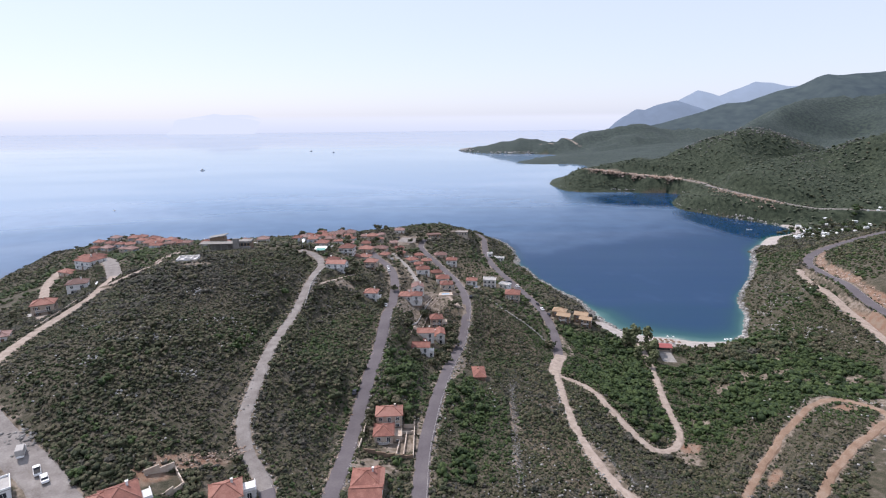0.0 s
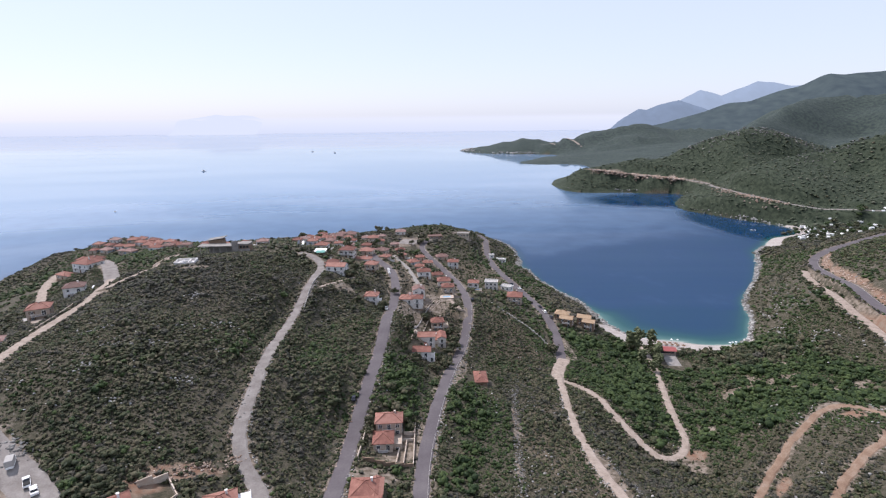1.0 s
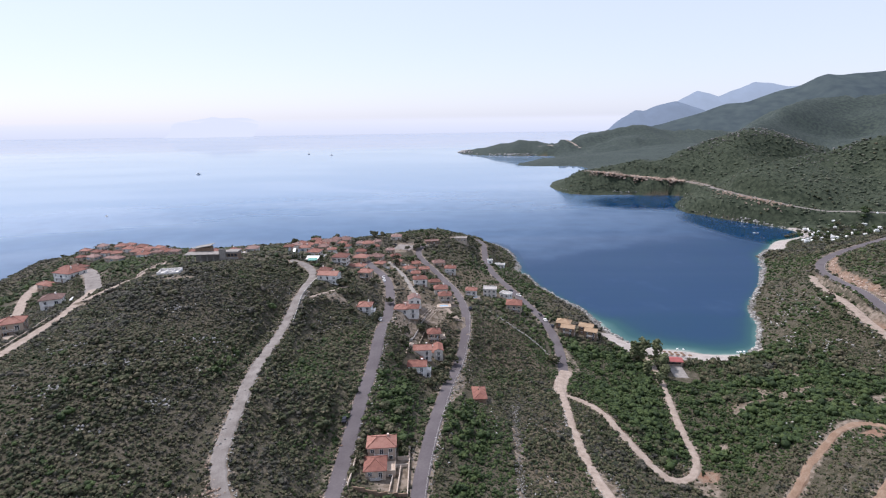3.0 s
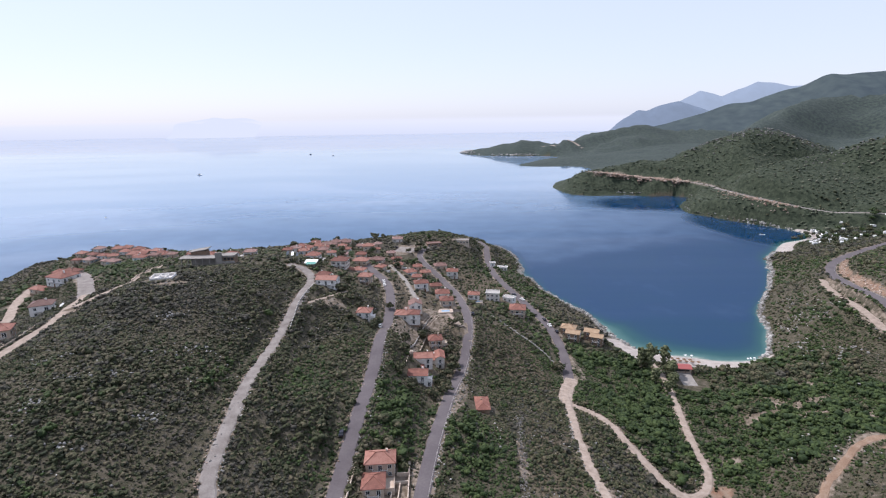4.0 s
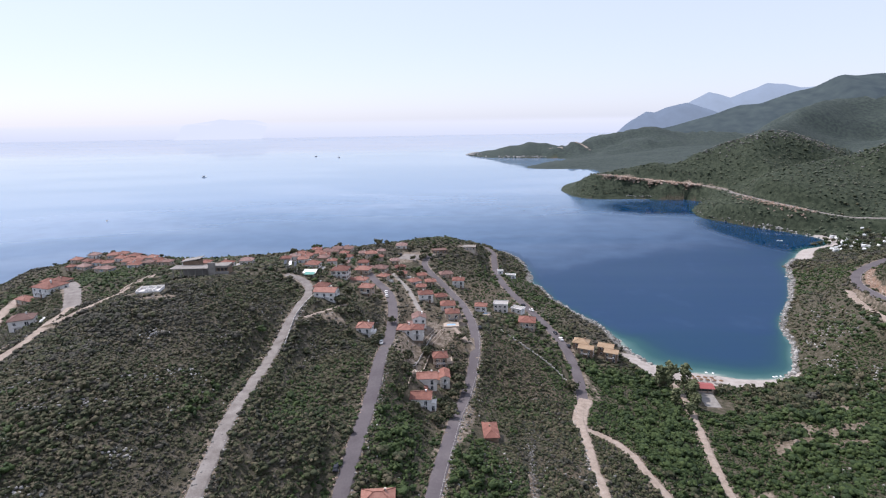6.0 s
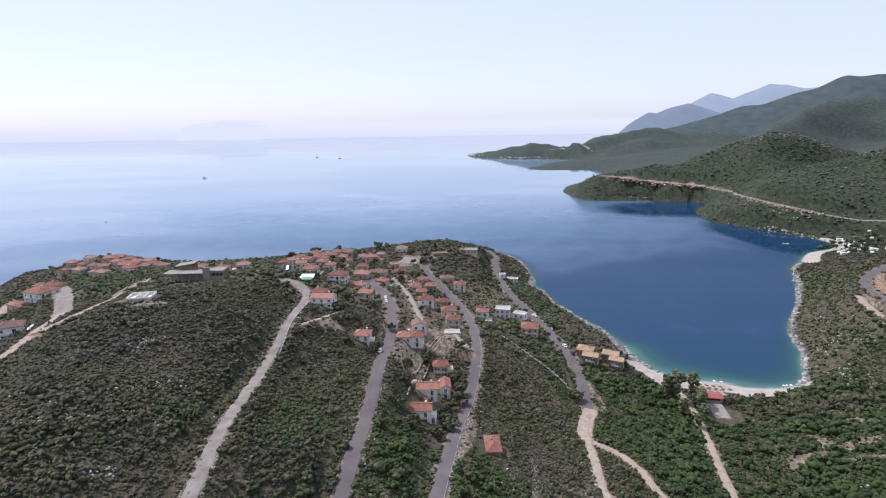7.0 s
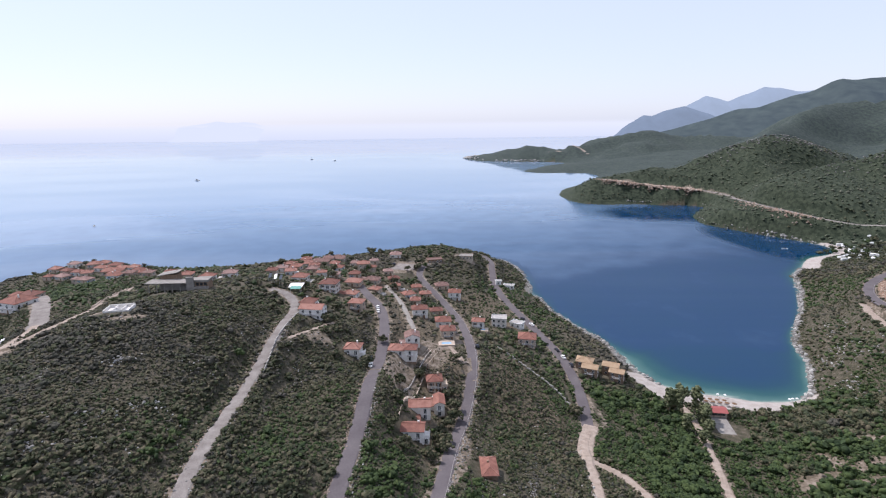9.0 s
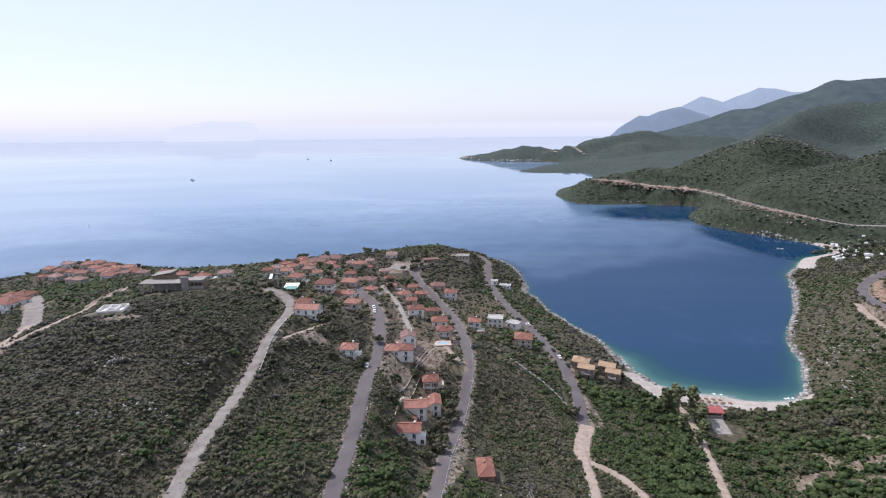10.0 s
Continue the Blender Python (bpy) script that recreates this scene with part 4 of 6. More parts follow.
def gable_roof(w, d, z, over=0.45, pitch=0.42, thick=0.2):
    """A gabled roof with its ridge along x."""
    a, b = w / 2 + over, d / 2 + over
    h = b * pitch
    v = [(x, y, z + q - k) for k in (thick, 0) for x in (-a, a) for y, q in ((-b, 0), (0, h), (b, 0))]
    return v, [(0, 1, 4, 3), (1, 2, 5, 4), (6, 9, 10, 7), (7, 10, 11, 8), (0, 3, 9, 6), (2, 8, 11, 5), (0, 6, 7, 1), (1, 7, 8, 2), (3, 4, 10, 9), (4, 5, 11, 10)], h


def shifted(geo, x, y, turn=0):
    c, q = (1, 0) if not turn else (0, 1)
    return [(a * c - b * q + x, a * q + b * c + y, z) for a, b, z in geo[0]], geo[1]


def joined_house(x, y, turn, blocks, label, wall, tile=None, z=None, shut=None):
    """A house of several blocks: (x, y, width, depth, floor, storeys, roof), roof being hip, gable, gable_y or flat."""
    tile = tile or TILE
    g = [ground_at(x + b[0] + i * b[2] / 2, y + b[1] + j * b[3] / 2) for b in blocks for i in (-1, 1) for j in (-1, 1)]
    base = (sum(g) / len(g) * 0.5 + min(g) * 0.5 + 0.3) if z is None else z
    drop = base - min(g) + 0.8
    ob = thing("house", label, "house", pose(x, y, base, 0, 0, turn), "village houses")
    for n, (ox, oy, w, d, low, storeys, roof) in enumerate(blocks):
        top = low + 2.8 * storeys + 0.1
        foot = min(low, 0) - 0.3
        part("wall", box(ox - w / 2, oy - d / 2, foot, ox + w / 2, oy + d / 2, top), wall, ob)
        part("plinth", box(ox - w / 2 - 0.06, oy - d / 2 - 0.06, foot - drop, ox + w / 2 + 0.06, oy + d / 2 + 0.06, foot + 0.05), STONE, ob)
        if roof == "flat":
            part("roof_terrace", merge(box(ox - w / 2 - 0.15, oy - d / 2 - 0.15, top, ox + w / 2 + 0.15, oy + d / 2 + 0.15, top + 0.12), box(ox - w / 2, oy - d / 2, top + 0.12, ox + w / 2, oy - d / 2 + 0.2, top + 0.8),
                                       box(ox - w / 2, oy - d / 2 + 0.2, top + 0.12, ox - w / 2 + 0.2, oy + d / 2, top + 0.8), box(ox + w / 2 - 0.2, oy - d / 2 + 0.2, top + 0.12, ox + w / 2, oy + d / 2, top + 0.8)), wall, ob)
        elif roof == "hip":
            slopes, caps, h = hip_roof(w, d, top + 0.2)
            r = part("roof", shifted(slopes, ox, oy), tile, ob)
            part("ridge_tiles", shifted(caps, ox, oy), tile, r)
        else:
            side = roof == "gable_y"
            v, f, h = gable_roof(d if side else w, w if side else d, top + 0.15)
            r = part("roof", shifted((v, f), ox, oy, side), tile, ob)
            k = (d if side else w) / 2 + 0.45
            part("ridge_tiles", shifted(tube([(-k, 0, top + 0.18 + h), (k, 0, top + 0.18 + h)], [0.14, 0.14], 5), ox, oy, side), tile, r)
            m, q = (d if side else w) / 2, (w if side else d) / 2
            for e in (-1, 1):
                tri = [(e * (m - t), b, c) for t in (0, 0.3) for b, c in ((-q, top), (q, top), (0, top + h - 0.12))]
                part("gable", shifted((tri, [(0, 1, 2), (5, 4, 3), (0, 3, 4, 1), (1, 4, 5, 2), (2, 5, 3, 0)]), ox, oy, side), wall, ob)
        if n == 0 and roof != "flat":
            part("chimney", merge(box(ox + w * 0.2, oy + d * 0.1, top - 0.3, ox + w * 0.2 + 0.6, oy + d * 0.1 + 0.6, top + h + 0.5), box(ox + w * 0.2 - 0.1, oy + d * 0.1 - 0.1, top + h + 0.5, ox + w * 0.2 + 0.7, oy + d * 0.1 + 0.7, top + h + 0.62)), wall, ob)
        for face, (length, off) in enumerate(((w, d / 2), (d, w / 2), (w, d / 2), (d, w / 2))):
            if face == 2:
                continue
            for k in range(storeys):
                count = max(1, int(length / 3.2))
                for i in range(count):
                    u = (i + 0.5) / count * length - length / 2
                    px, py = ((u, -off), (off, u), (-u, off), (-off, -u))[face]
                    if any(b is not blocks[n] and abs(ox + px - b[0]) < b[2] / 2 + 0.4 and abs(oy + py - b[1]) < b[3] / 2 + 0.4 for b in blocks):
                        continue
                    tall = face == 0 and i == count // 2
                    window(ob, ox + px, oy + py, low + 2.8 * k + (0.1 if tall else 0.95), 1.2, 2.1 if tall else 1.25, face, shut)
        if storeys > 1:
            bw = w * 0.5
            fy = oy - d / 2
            if not any(b is not blocks[n] and abs(ox - b[0]) < b[2] / 2 + 1 and b[1] + b[3] / 2 > fy - 1 and b[1] < oy for b in blocks):
                bal = part("balcony", box(ox - bw / 2, fy - 1.3, low + 2.7, ox + bw / 2, fy, low + 2.86), CONCRETE, ob)
                for p in ((ox - bw / 2, fy - 1.25, ox + bw / 2, fy - 1.25), (ox - bw / 2, fy - 1.25, ox - bw / 2, fy), (ox + bw / 2, fy - 1.25, ox + bw / 2, fy)):
                    rail(bal, *p, low + 2.86, WHITE)
    return ob


joined_house(-22, 181, 4, [(0.5, 5.0, 9.8, 7.0, 0.0, 2, "hip"), (-1.4, -3.9, 7.0, 7.6, -2.5, 2, "hip"), (3.8, -3.0, 3.2, 6.0, -2.0, 1, "flat")], "cream house of two blocks with terracotta hipped roofs and terraces", CREAM)
joined_house(-25, 143, 3, [(0, 2, 8.6, 8.5, 0, 1, "hip"), (0.4, -5.2, 9.4, 7, 0, 1, "gable"), (3.2, 1.5, 4.2, 9.5, -0.3, 1, "gable_y")], "white house with three joined terracotta roofs beside the road", PLASTER)
joined_house(-63, 129, 22, [(0, 0, 8.8, 8.0, 0, 1, "hip"), (6.4, 1.5, 3.8, 4.0, -1.6, 1, "flat"), (-5.6, -1.0, 2.2, 5.0, -1.4, 1, "flat")], "white house with hipped terracotta roof and white roof terraces", PLASTER)
joined_house(-84, 116.5, 36, [(0, 0, 8.2, 8.6, 0, 1, "hip"), (-4.4, 1.4, 4.6, 5.2, -0.2, 1, "hip"), (5.2, -1.5, 3.2, 4.2, -1.5, 1, "flat")], "white house with two terracotta hipped roofs above a courtyard", PLASTER)
# the stepped row of red-roofed houses under the main road
joined_house(-4.5, 297, 6, [(0, 0, 7.0, 7.0, 0, 2, "hip"), (4.8, -0.6, 2.8, 5.0, 0, 1, "flat")], "terracotta-roofed house with white balconies and stairs", CREAM, shut=WOOD)
joined_house(-5, 284, 4, [(-1.5, 0, 6.4, 7.0, 0.4, 1, "gable"), (2.8, -1.6, 4.6, 8.6, -0.4, 2, "gable_y")], "white house with crossed terracotta gable roofs", PLASTER)
joined_house(-9.8, 265.5, 2, [(0, 1, 8.8, 6.5, 0.2, 2, "gable"), (-2.4, -4.6, 4.6, 4.4, -0.6, 1, "hip")], "white house with terracotta gable roof and small pyramid annex", PLASTER)
joined_house(-11.6, 250, -3, [(0, 0, 8.6, 6.6, 0, 2, "gable"), (5.2, -0.6, 2.2, 4.0, 0, 1, "flat"), (-0.6, 4.4, 4.4, 3.2, 0.3, 1, "gable_y")], "white house with terracotta gable roof and side terrace", PLASTER)
joined_house(-43, 300, -4, [(0, 0, 7.4, 7.0, 0, 2, "hip"), (4.6, -1, 2.0, 4.0, 0, 1, "flat")], "white house with terracotta hipped roof and side stair", PLASTER)
joined_house(-20.5, 312.5, -4, [(-2.8, 0, 7.8, 7.0, 0, 2, "hip"), (4.0, -0.4, 6.0, 6.4, 0.4, 2, "hip")], "wide pale house with two terracotta hipped roofs", PLASTER)
joined_house(-16.6, 325, 8, [(0, 0, 7.4, 7.2, 0, 2, "gable_y"), (-5, -1.5, 3.0, 4.4, 0, 1, "gable")], "white house with faded terracotta gable roof", PLASTER, TILE_OLD)
joined_house(-67.5, 324, -8, [(0, 0, 12.0, 7.5, 0, 2, "gable"), (-1.4, 5.0, 6.0, 4.0, 0.3, 1, "gable_y")], "long pale blue-white house with terracotta roof by the gravel road", PLASTER)

# plan, width, storeys and turn of the other houses
CLUSTER = [(-0.5, 363, 8.8, 2, 4), (2.2, 347, 8.0, 2, 4), (21.5, 379.5, 7.6, 2, -8), (51.5, 372.5, 10.4, 2, -10)]
MID = [(-74, 341, 7.6, 1, -8), (-50, 353.5, 8.0, 2, -10), (-58, 379, 8.4, 1, -12), (-70.5, 377.5, 10.5, 2, -6), (-61.5, 410, 10.5, 1, -8), (-52, 432, 10.4, 1, -14), (-65, 435, 7.6, 1, 0), (-15, 373, 9.2, 2, 8), (-5.4, 394, 7.8, 1, 10), (-19.6, 405, 6.6, 1, 10),
       (-25, 415, 8.0, 1, 16), (-14, 433, 7.8, 1, 12), (-21, 441, 7.0, 1, 10), (-35, 426, 6.8, 1, 10), (-38, 445, 7.8, 1, 8), (-2.3, 456, 10.0, 1, 0), (7.4, 442, 8.8, 2, 6)]
TOP = [(-63, 462, 9.2, 2, -4), (-58.5, 491, 6.5, 1, 6), (-43.5, 520, 9.4, 1, -4), (-89, 494, 10.5, 1, 4), (-101, 474, 8.6, 1, -6), (-108, 462, 9.6, 1, 4), (-94, 429, 7.8, 1, 6), (-107, 433, 7.8, 1, -8), (-110, 411, 7.2, 1, 8), (-112, 397, 6.4, 1, 0), (-91, 387, 9.0, 1, -8),
       (-85, 418, 6.4, 1, 6), (-77, 422, 7.0, 1, -4), (-98, 450, 7.6, 1, 10), (-80, 450, 7.2, 1, -6), (-116, 447, 7.2, 1, 2), (-96, 488, 8.0, 1, 0), (-72, 478, 7.4, 1, 8), (-112, 480, 8.0, 1, 6), (-86, 466, 7.0, 1, 0), (-102, 404, 7.0, 1, 6), (-46, 402, 7.2, 1, -10), (-44, 462, 7.0, 1, 8)]
WEST = [(-240, 347, 13.5, 2, -18), (-252, 371, 10.5, 1, -10), (-261, 352, 8.6, 1, -22), (-203, 280, 9.6, 2, 24), (-197, 246, 9.4, 2, 26), (-188, 207, 8, 1, 28), (-142, 370, 8, 1, -6), (-133, 381, 8, 1, 6), (-174, 408, 8, 1, 0), (-199, 433, 7.5, 1, 4)]
CAPE = [(-318, 492, 8, 1, -5), (-288, 473, 8, 1, 8), (-281, 481, 9, 1, 0), (-267, 469, 10, 1, 12), (-273, 449, 9.6, 1, -6), (-250, 449, 9.6, 1, 4), (-242, 454, 8, 1, 0), (-300, 500, 9, 1, 6), (-242, 467, 8, 1, -8), (-220, 442, 7.6, 1, 0), (-314, 481, 10, 1, -20),
        (-320, 505, 8, 1, 5), (-263, 478, 8, 1, 10), (-293, 503, 8, 1, 0), (-253, 479, 8, 1, -4), (-329, 485, 6.5, 1, -12), (-335, 502, 8, 1, 0), (-305, 486, 8, 1, 8), (-276, 492, 9, 1, 4), (-232, 457, 7.6, 1, 6), (-258, 460, 7.6, 1, 0)]
seed = 0
for x, y, w, s, turn in CLUSTER + MID + TOP + WEST + CAPE:
    seed += 1
    far_off = y > 430 or x < -200
    house(x, y, w, s, turn + (random.Random(seed).uniform(-14, 14) if y > 400 else 0), wing=(0, 0, 1, -1)[seed % 4] if w > 8 and y > 340 else 0, seed=seed, terrace=not far_off,
          wall=CREAM if y > 400 and seed % 3 else None, tile=TILE if y < 400 and x > -100 else None)
house(17.2, 239, 5.4, 1, 2, d=10.5, wall=STONE, tile=TILE, seed=5, terrace=False, label="small unfinished stone hut with hipped terracotta roof")
joined_house(83, 348, -24, [(-2.2, 3.4, 9.0, 7.0, 0.6, 2, "hip"), (2.0, -2.8, 8.6, 6.4, 0, 2, "gable")], "brown stone apartment block with tan tile roofs above the bay", STONE, TILE_TAN)
joined_house(98, 347, -26, [(-2.0, 3.2, 9.0, 6.6, 0.6, 2, "gable"), (2.2, -2.6, 7.8, 6.0, 0, 2, "gable")], "brown stone apartment block with tan tile roofs beside its twin", STONE, TILE_TAN)


def flat_house(x, y, w, d, storeys, turn, mat, label, roof_mat=CONCRETE, sink=0.0):
    """A flat-roofed block with parapet, windows and a slab."""
    g = min(ground_at(x + a, y + b) for a in (-w / 2, w / 2) for b in (-d / 2, d / 2))
    z = ground_at(x, y) + 0.2 - sink
    ob = thing("house", label, "house", pose(x, y, z, 0, 0, turn))
    H = 3.0 * storeys
    part("wall", box(-w / 2, -d / 2, g - z - 0.6, w / 2, d / 2, H), mat, ob)
    part("roof", merge(box(-w / 2 - 0.4, -d / 2 - 0.4, H, w / 2 + 0.4, d / 2 + 0.4, H + 0.2)), roof_mat, ob)
    part("parapet", merge(box(-w / 2 - 0.4, -d / 2 - 0.4, H + 0.2, w / 2 + 0.4, -d / 2 - 0.2, H + 0.7), box(-w / 2 - 0.4, d / 2 + 0.2, H + 0.2, w / 2 + 0.4, d / 2 + 0.4, H + 0.7),
                          box(-w / 2 - 0.4, -d / 2 - 0.2, H + 0.2, -w / 2 - 0.2, d / 2 + 0.2, H + 0.7), box(w / 2 + 0.2, -d / 2 - 0.2, H + 0.2, w / 2 + 0.4, d / 2 + 0.2, H + 0.7)), mat, ob)
    for s in range(storeys):
        n = max(1, int(w / 3))
        for i in range(n):
            window(ob, (i + 0.5) / n * w - w / 2, -d / 2, 0.9 + 3 * s, 1.4, 1.4, 0)
        window(ob, w / 2, 0, 0.9 + 3 * s, 1.2, 1.3, 1)
    return ob


flat_house(37, 402.5, 9.5, 7.5, 2, -10, PLASTER, "white two-storey cube house with flat roof and railing")
flat_house(50, 408, 8, 6, 1, -35, WHITE, "low white flat-roofed outbuilding beside the road")
flat_house(46.5, 507, 4.6, 4, 1, 0, WHITE, "small white flat-roofed cabin by the shore road")
flat_house(57, 517, 9, 5, 1, -15, WHITE, "low white flat-roofed shed above the rocks")
flat_house(18, 536, 15, 9, 1, -6, CREAM, "low tan unfinished building on a bare terrace", RAW_CONCRETE, 1.2)
flat_house(-9, 515, 13, 8, 1, 12, STONE, "low ruined stone building on bare ground", TILE_OLD, 2.0)


def concrete_mansion():
    """A bare concrete villa on the crest: a long roof slab on walls, a raised pavilion, a tower wall."""
    x, y = -142.8, 336
    z = ground_at(-128, 331) + 0.4
    ob = thing("villa", "unfinished grey concrete villa with long flat roof slabs", "building", pose(x, y, z, 0, 0, 2) @ Matrix.Scale(0.82, 4))
    part("roof_slab", box(-19, -4, 3.0, 10, 6, 3.4), RAW_CONCRETE, ob)
    part("wall", box(-12, 1.2, -3, 9, 5.6, 3.0), RAW_CONCRETE, ob)
    for i in range(6):
        part("pillar", box(-17 + i * 5, -3.6, -3, -16.6 + i * 5, -3.2, 3.0), RAW_CONCRETE, ob)
    tower = part("tower", box(8.2, -5, -4, 12.8, -3.4, 7.4), RAW_CONCRETE, ob)
    part("stair_wall", box(8.8, -3.6, -4, 12.2, 5, 4.6), RAW_CONCRETE, tower)
    block = part("block", box(13, -3, -4, 21, 5, 3.6), STONE, ob)
    part("parapet", box(12.6, -3.5, 3.6, 21.5, 5.5, 5.0), RAW_CONCRETE, block)
    part("ledge", box(12.8, -5, -0.6, 21.4, -3, 0.8), RAW_CONCRETE, block)
    for i in range(3):
        part("window", box(13.6 + i * 2.5, -3.06, 1.2, 15.5 + i * 2.5, -2.96, 3.2), GLASS, block)
    pav = part("pavilion", box(-14, 7, 0, -3, 14, 6.0), STONE, ob)
    sl = [(-15.5, 5.5, 5.4), (-1.5, 5.5, 7.6), (-1.5, 15, 7.6), (-15.5, 15, 5.4)]
    part("slanted_roof", (sl + [(a, b, c + 0.4) for a, b, c in sl], [(3, 2, 1, 0), (4, 5, 6, 7), (0, 1, 5, 4), (1, 2, 6, 5), (2, 3, 7, 6), (3, 0, 4, 7)]), RAW_CONCRETE, pav)


concrete_mansion()


def ruin():
    """White foundation walls on the crest."""
    x, y = -142, 285
    z = ground_at(x, y) - 0.2
    ob = thing("foundation", "unfinished white concrete foundation walls on a cleared terrace", "foundation", pose(x, y, z, 0, 0, 10) @ Matrix.Scale(0.72, 4))
    part("slab", box(-8, -5, -1.5, 7, 5, 0.5), PLASTER, ob)
    for x0, y0, x1, y1, h in ((-8, -5, -7.6, 5, 1.6), (-8, -5, 7, -4.6, 1.2), (6.6, -5, 7, 5, 1.7), (-8, 4.6, 7, 5, 2.0), (-3, -4.6, -2.6, 4.6, 1.5), (2, -4.6, 2.4, 4.6, 1.5), (-2.6, 0, 2, 0.4, 1.4)):
        part("wall", box(x0, y0, 0.5, x1, y1, 0.5 + h), PLASTER, ob)


ruin()


def beach_bar():
    """A low shed with a red sheet roof behind the beach and a concrete yard before it."""
    z = max(ground_at(140, 312), ground_at(137, 300)) + 0.4
    ob = thing("beach_bar", "low beach bar with red sheet roof and concrete yard", "building", pose(140, 312, z, 0, 0, -8))
    part("wall", box(-5, -2.5, -2, 5, 3, 2.6), CREAM, ob)
    v = [(-5.4, -3.4, 2.6), (5.4, -3.4, 2.6), (5.4, 0.2, 3.6), (-5.4, 0.2, 3.6), (5.4, 3.6, 2.7), (-5.4, 3.6, 2.7)]
    v += [(a, b, c + 0.15) for a, b, c in v]
    part("roof", (v, [(3, 2, 1, 0), (5, 4, 2, 3), (6, 7, 8, 9), (9, 8, 10, 11), (0, 1, 7, 6), (1, 2, 8, 7), (2, 4, 10, 8), (4, 5, 11, 10), (5, 3, 9, 11), (3, 0, 6, 9)]), RED_PAINT, ob)
    part("yard", box(-3.6, -18, -2.2, 4.2, -2.5, 0.0), RAW_CONCRETE, ob)
    for i in range(4):
        part("post", tube([(-5 + 3.3 * i, -3.2, 0), (-5 + 3.3 * i, -3.2, 2.6)], [0.08, 0.08], 6), WOOD, ob)
    part("window", box(-4, -2.56, 0.9, 4, -2.46, 2.0), GLASS, ob)


beach_bar()


def garden_wall(points, high, mat, label, thick=0.35):
    """A wall along a line of the plan, stepping with the ground."""
    ob = thing("garden_wall", label, "wall", pose(points[0][0], points[0][1], ground_at(*points[0])))
    bx, by, bz = points[0][0], points[0][1], ground_at(*points[0])
    for (x0, y0), (x1, y1) in zip(points, points[1:]):
        n = max(1, int(math.hypot(x1 - x0, y1 - y0) / 3))
        for i in range(n):
            a, b = i / n, (i + 1) / n
            p, q = (x0 + (x1 - x0) * a, y0 + (y1 - y0) * a), (x0 + (x1 - x0) * b, y0 + (y1 - y0) * b)
            z0, z1 = ground_at(*p), ground_at(*q)
            ln = math.hypot(q[0] - p[0], q[1] - p[1])
            part("wall_section", box(-0.05, -thick / 2, -1.2 + min(z0, z1) - max(z0, z1), ln + 0.05, thick / 2, high), mat, ob,
                 at=pose(p[0] - bx, p[1] - by, max(z0, z1) - bz, 0, 0, math.degrees(math.atan2(q[1] - p[1], q[0] - p[0]))))
    return ob


garden_wall([(-31, 166), (-30.5, 184)], 1.2, CREAM, "cream garden wall along the road beside the house")
garden_wall([(-29, 165), (-21, 163.5), (-11.5, 165)], 1.4, STONE, "brown retaining wall below the cream house")
garden_wall([(-11.5, 165), (-12, 190)], 1.2, CREAM, "cream boundary wall beside the main road")
garden_wall([(-17.5, 166), (-17, 180), (-12, 180.5)], 1.0, CREAM, "low cream terrace wall enclosing a garden bed")
garden_wall([(-15, 166), (-14.7, 180)], 1.0, CREAM, "low cream terrace wall between garden beds")
garden_wall([(-85, 129), (-79, 134), (-73, 127), (-76, 121)], 1.6, CREAM, "cream courtyard wall with brick coping behind the villa")
garden_wall([(-10, 300), (-15, 276), (-17.5, 254)], 0.5, CREAM, "pale concrete retaining wall beside the red-roofed houses")
garden_wall([(-9, 318), (-18, 282)], 0.5, CONCRETE, "pale retaining wall running down the slope")
garden_wall([(-75, 325), (-76, 290), (-74, 265)], 0.6, CONCRETE, "low kerb wall beside the gravel road")
garden_wall([(31, 352), (58, 322), (70, 304)], 0.6, CONCRETE, "low pale wall across the slope")
garden_wall([(-176, 243), (-175.5, 230), (-175.5, 212)], 0.6, CREAM, "low cream garden wall beside the ridge track")
garden_wall([(-185, 268), (-192, 280)], 0.8, WHITE, "white garden wall beside the ridge track")
garden_wall([(-187, 330), (-193, 345), (-197, 362), (-200, 384)], 0.6, CREAM, "pale retaining wall along the crest path")
flat_house(-115, 115.5, 6, 6, 1, 40, WHITE, "white flat-roofed house beside the gravel yard")


def lawn(x, y, w, d, turn):
    z = max(ground_at(x + a, y + b) for a in (-w / 2, w / 2) for b in (-d / 2, d / 2))
    ob = thing("lawn", "bright green garden lawn on a walled terrace beside the house", "lawn", pose(x, y, z, 0, 0, turn))
    part("turf", box(-w / 2, -d / 2, -0.2, w / 2, d / 2, 0.25, 0.1), LUSH, ob)
    part("retaining_wall", merge(box(-w / 2 - 0.3, -d / 2 - 0.3, -2.2, w / 2 + 0.3, -d / 2, 0.5), box(w / 2, -d / 2, -2.2, w / 2 + 0.3, d / 2, 0.5)), CREAM, ob)


lawn(-14.2, 187, 3.6, 6.0, 3)


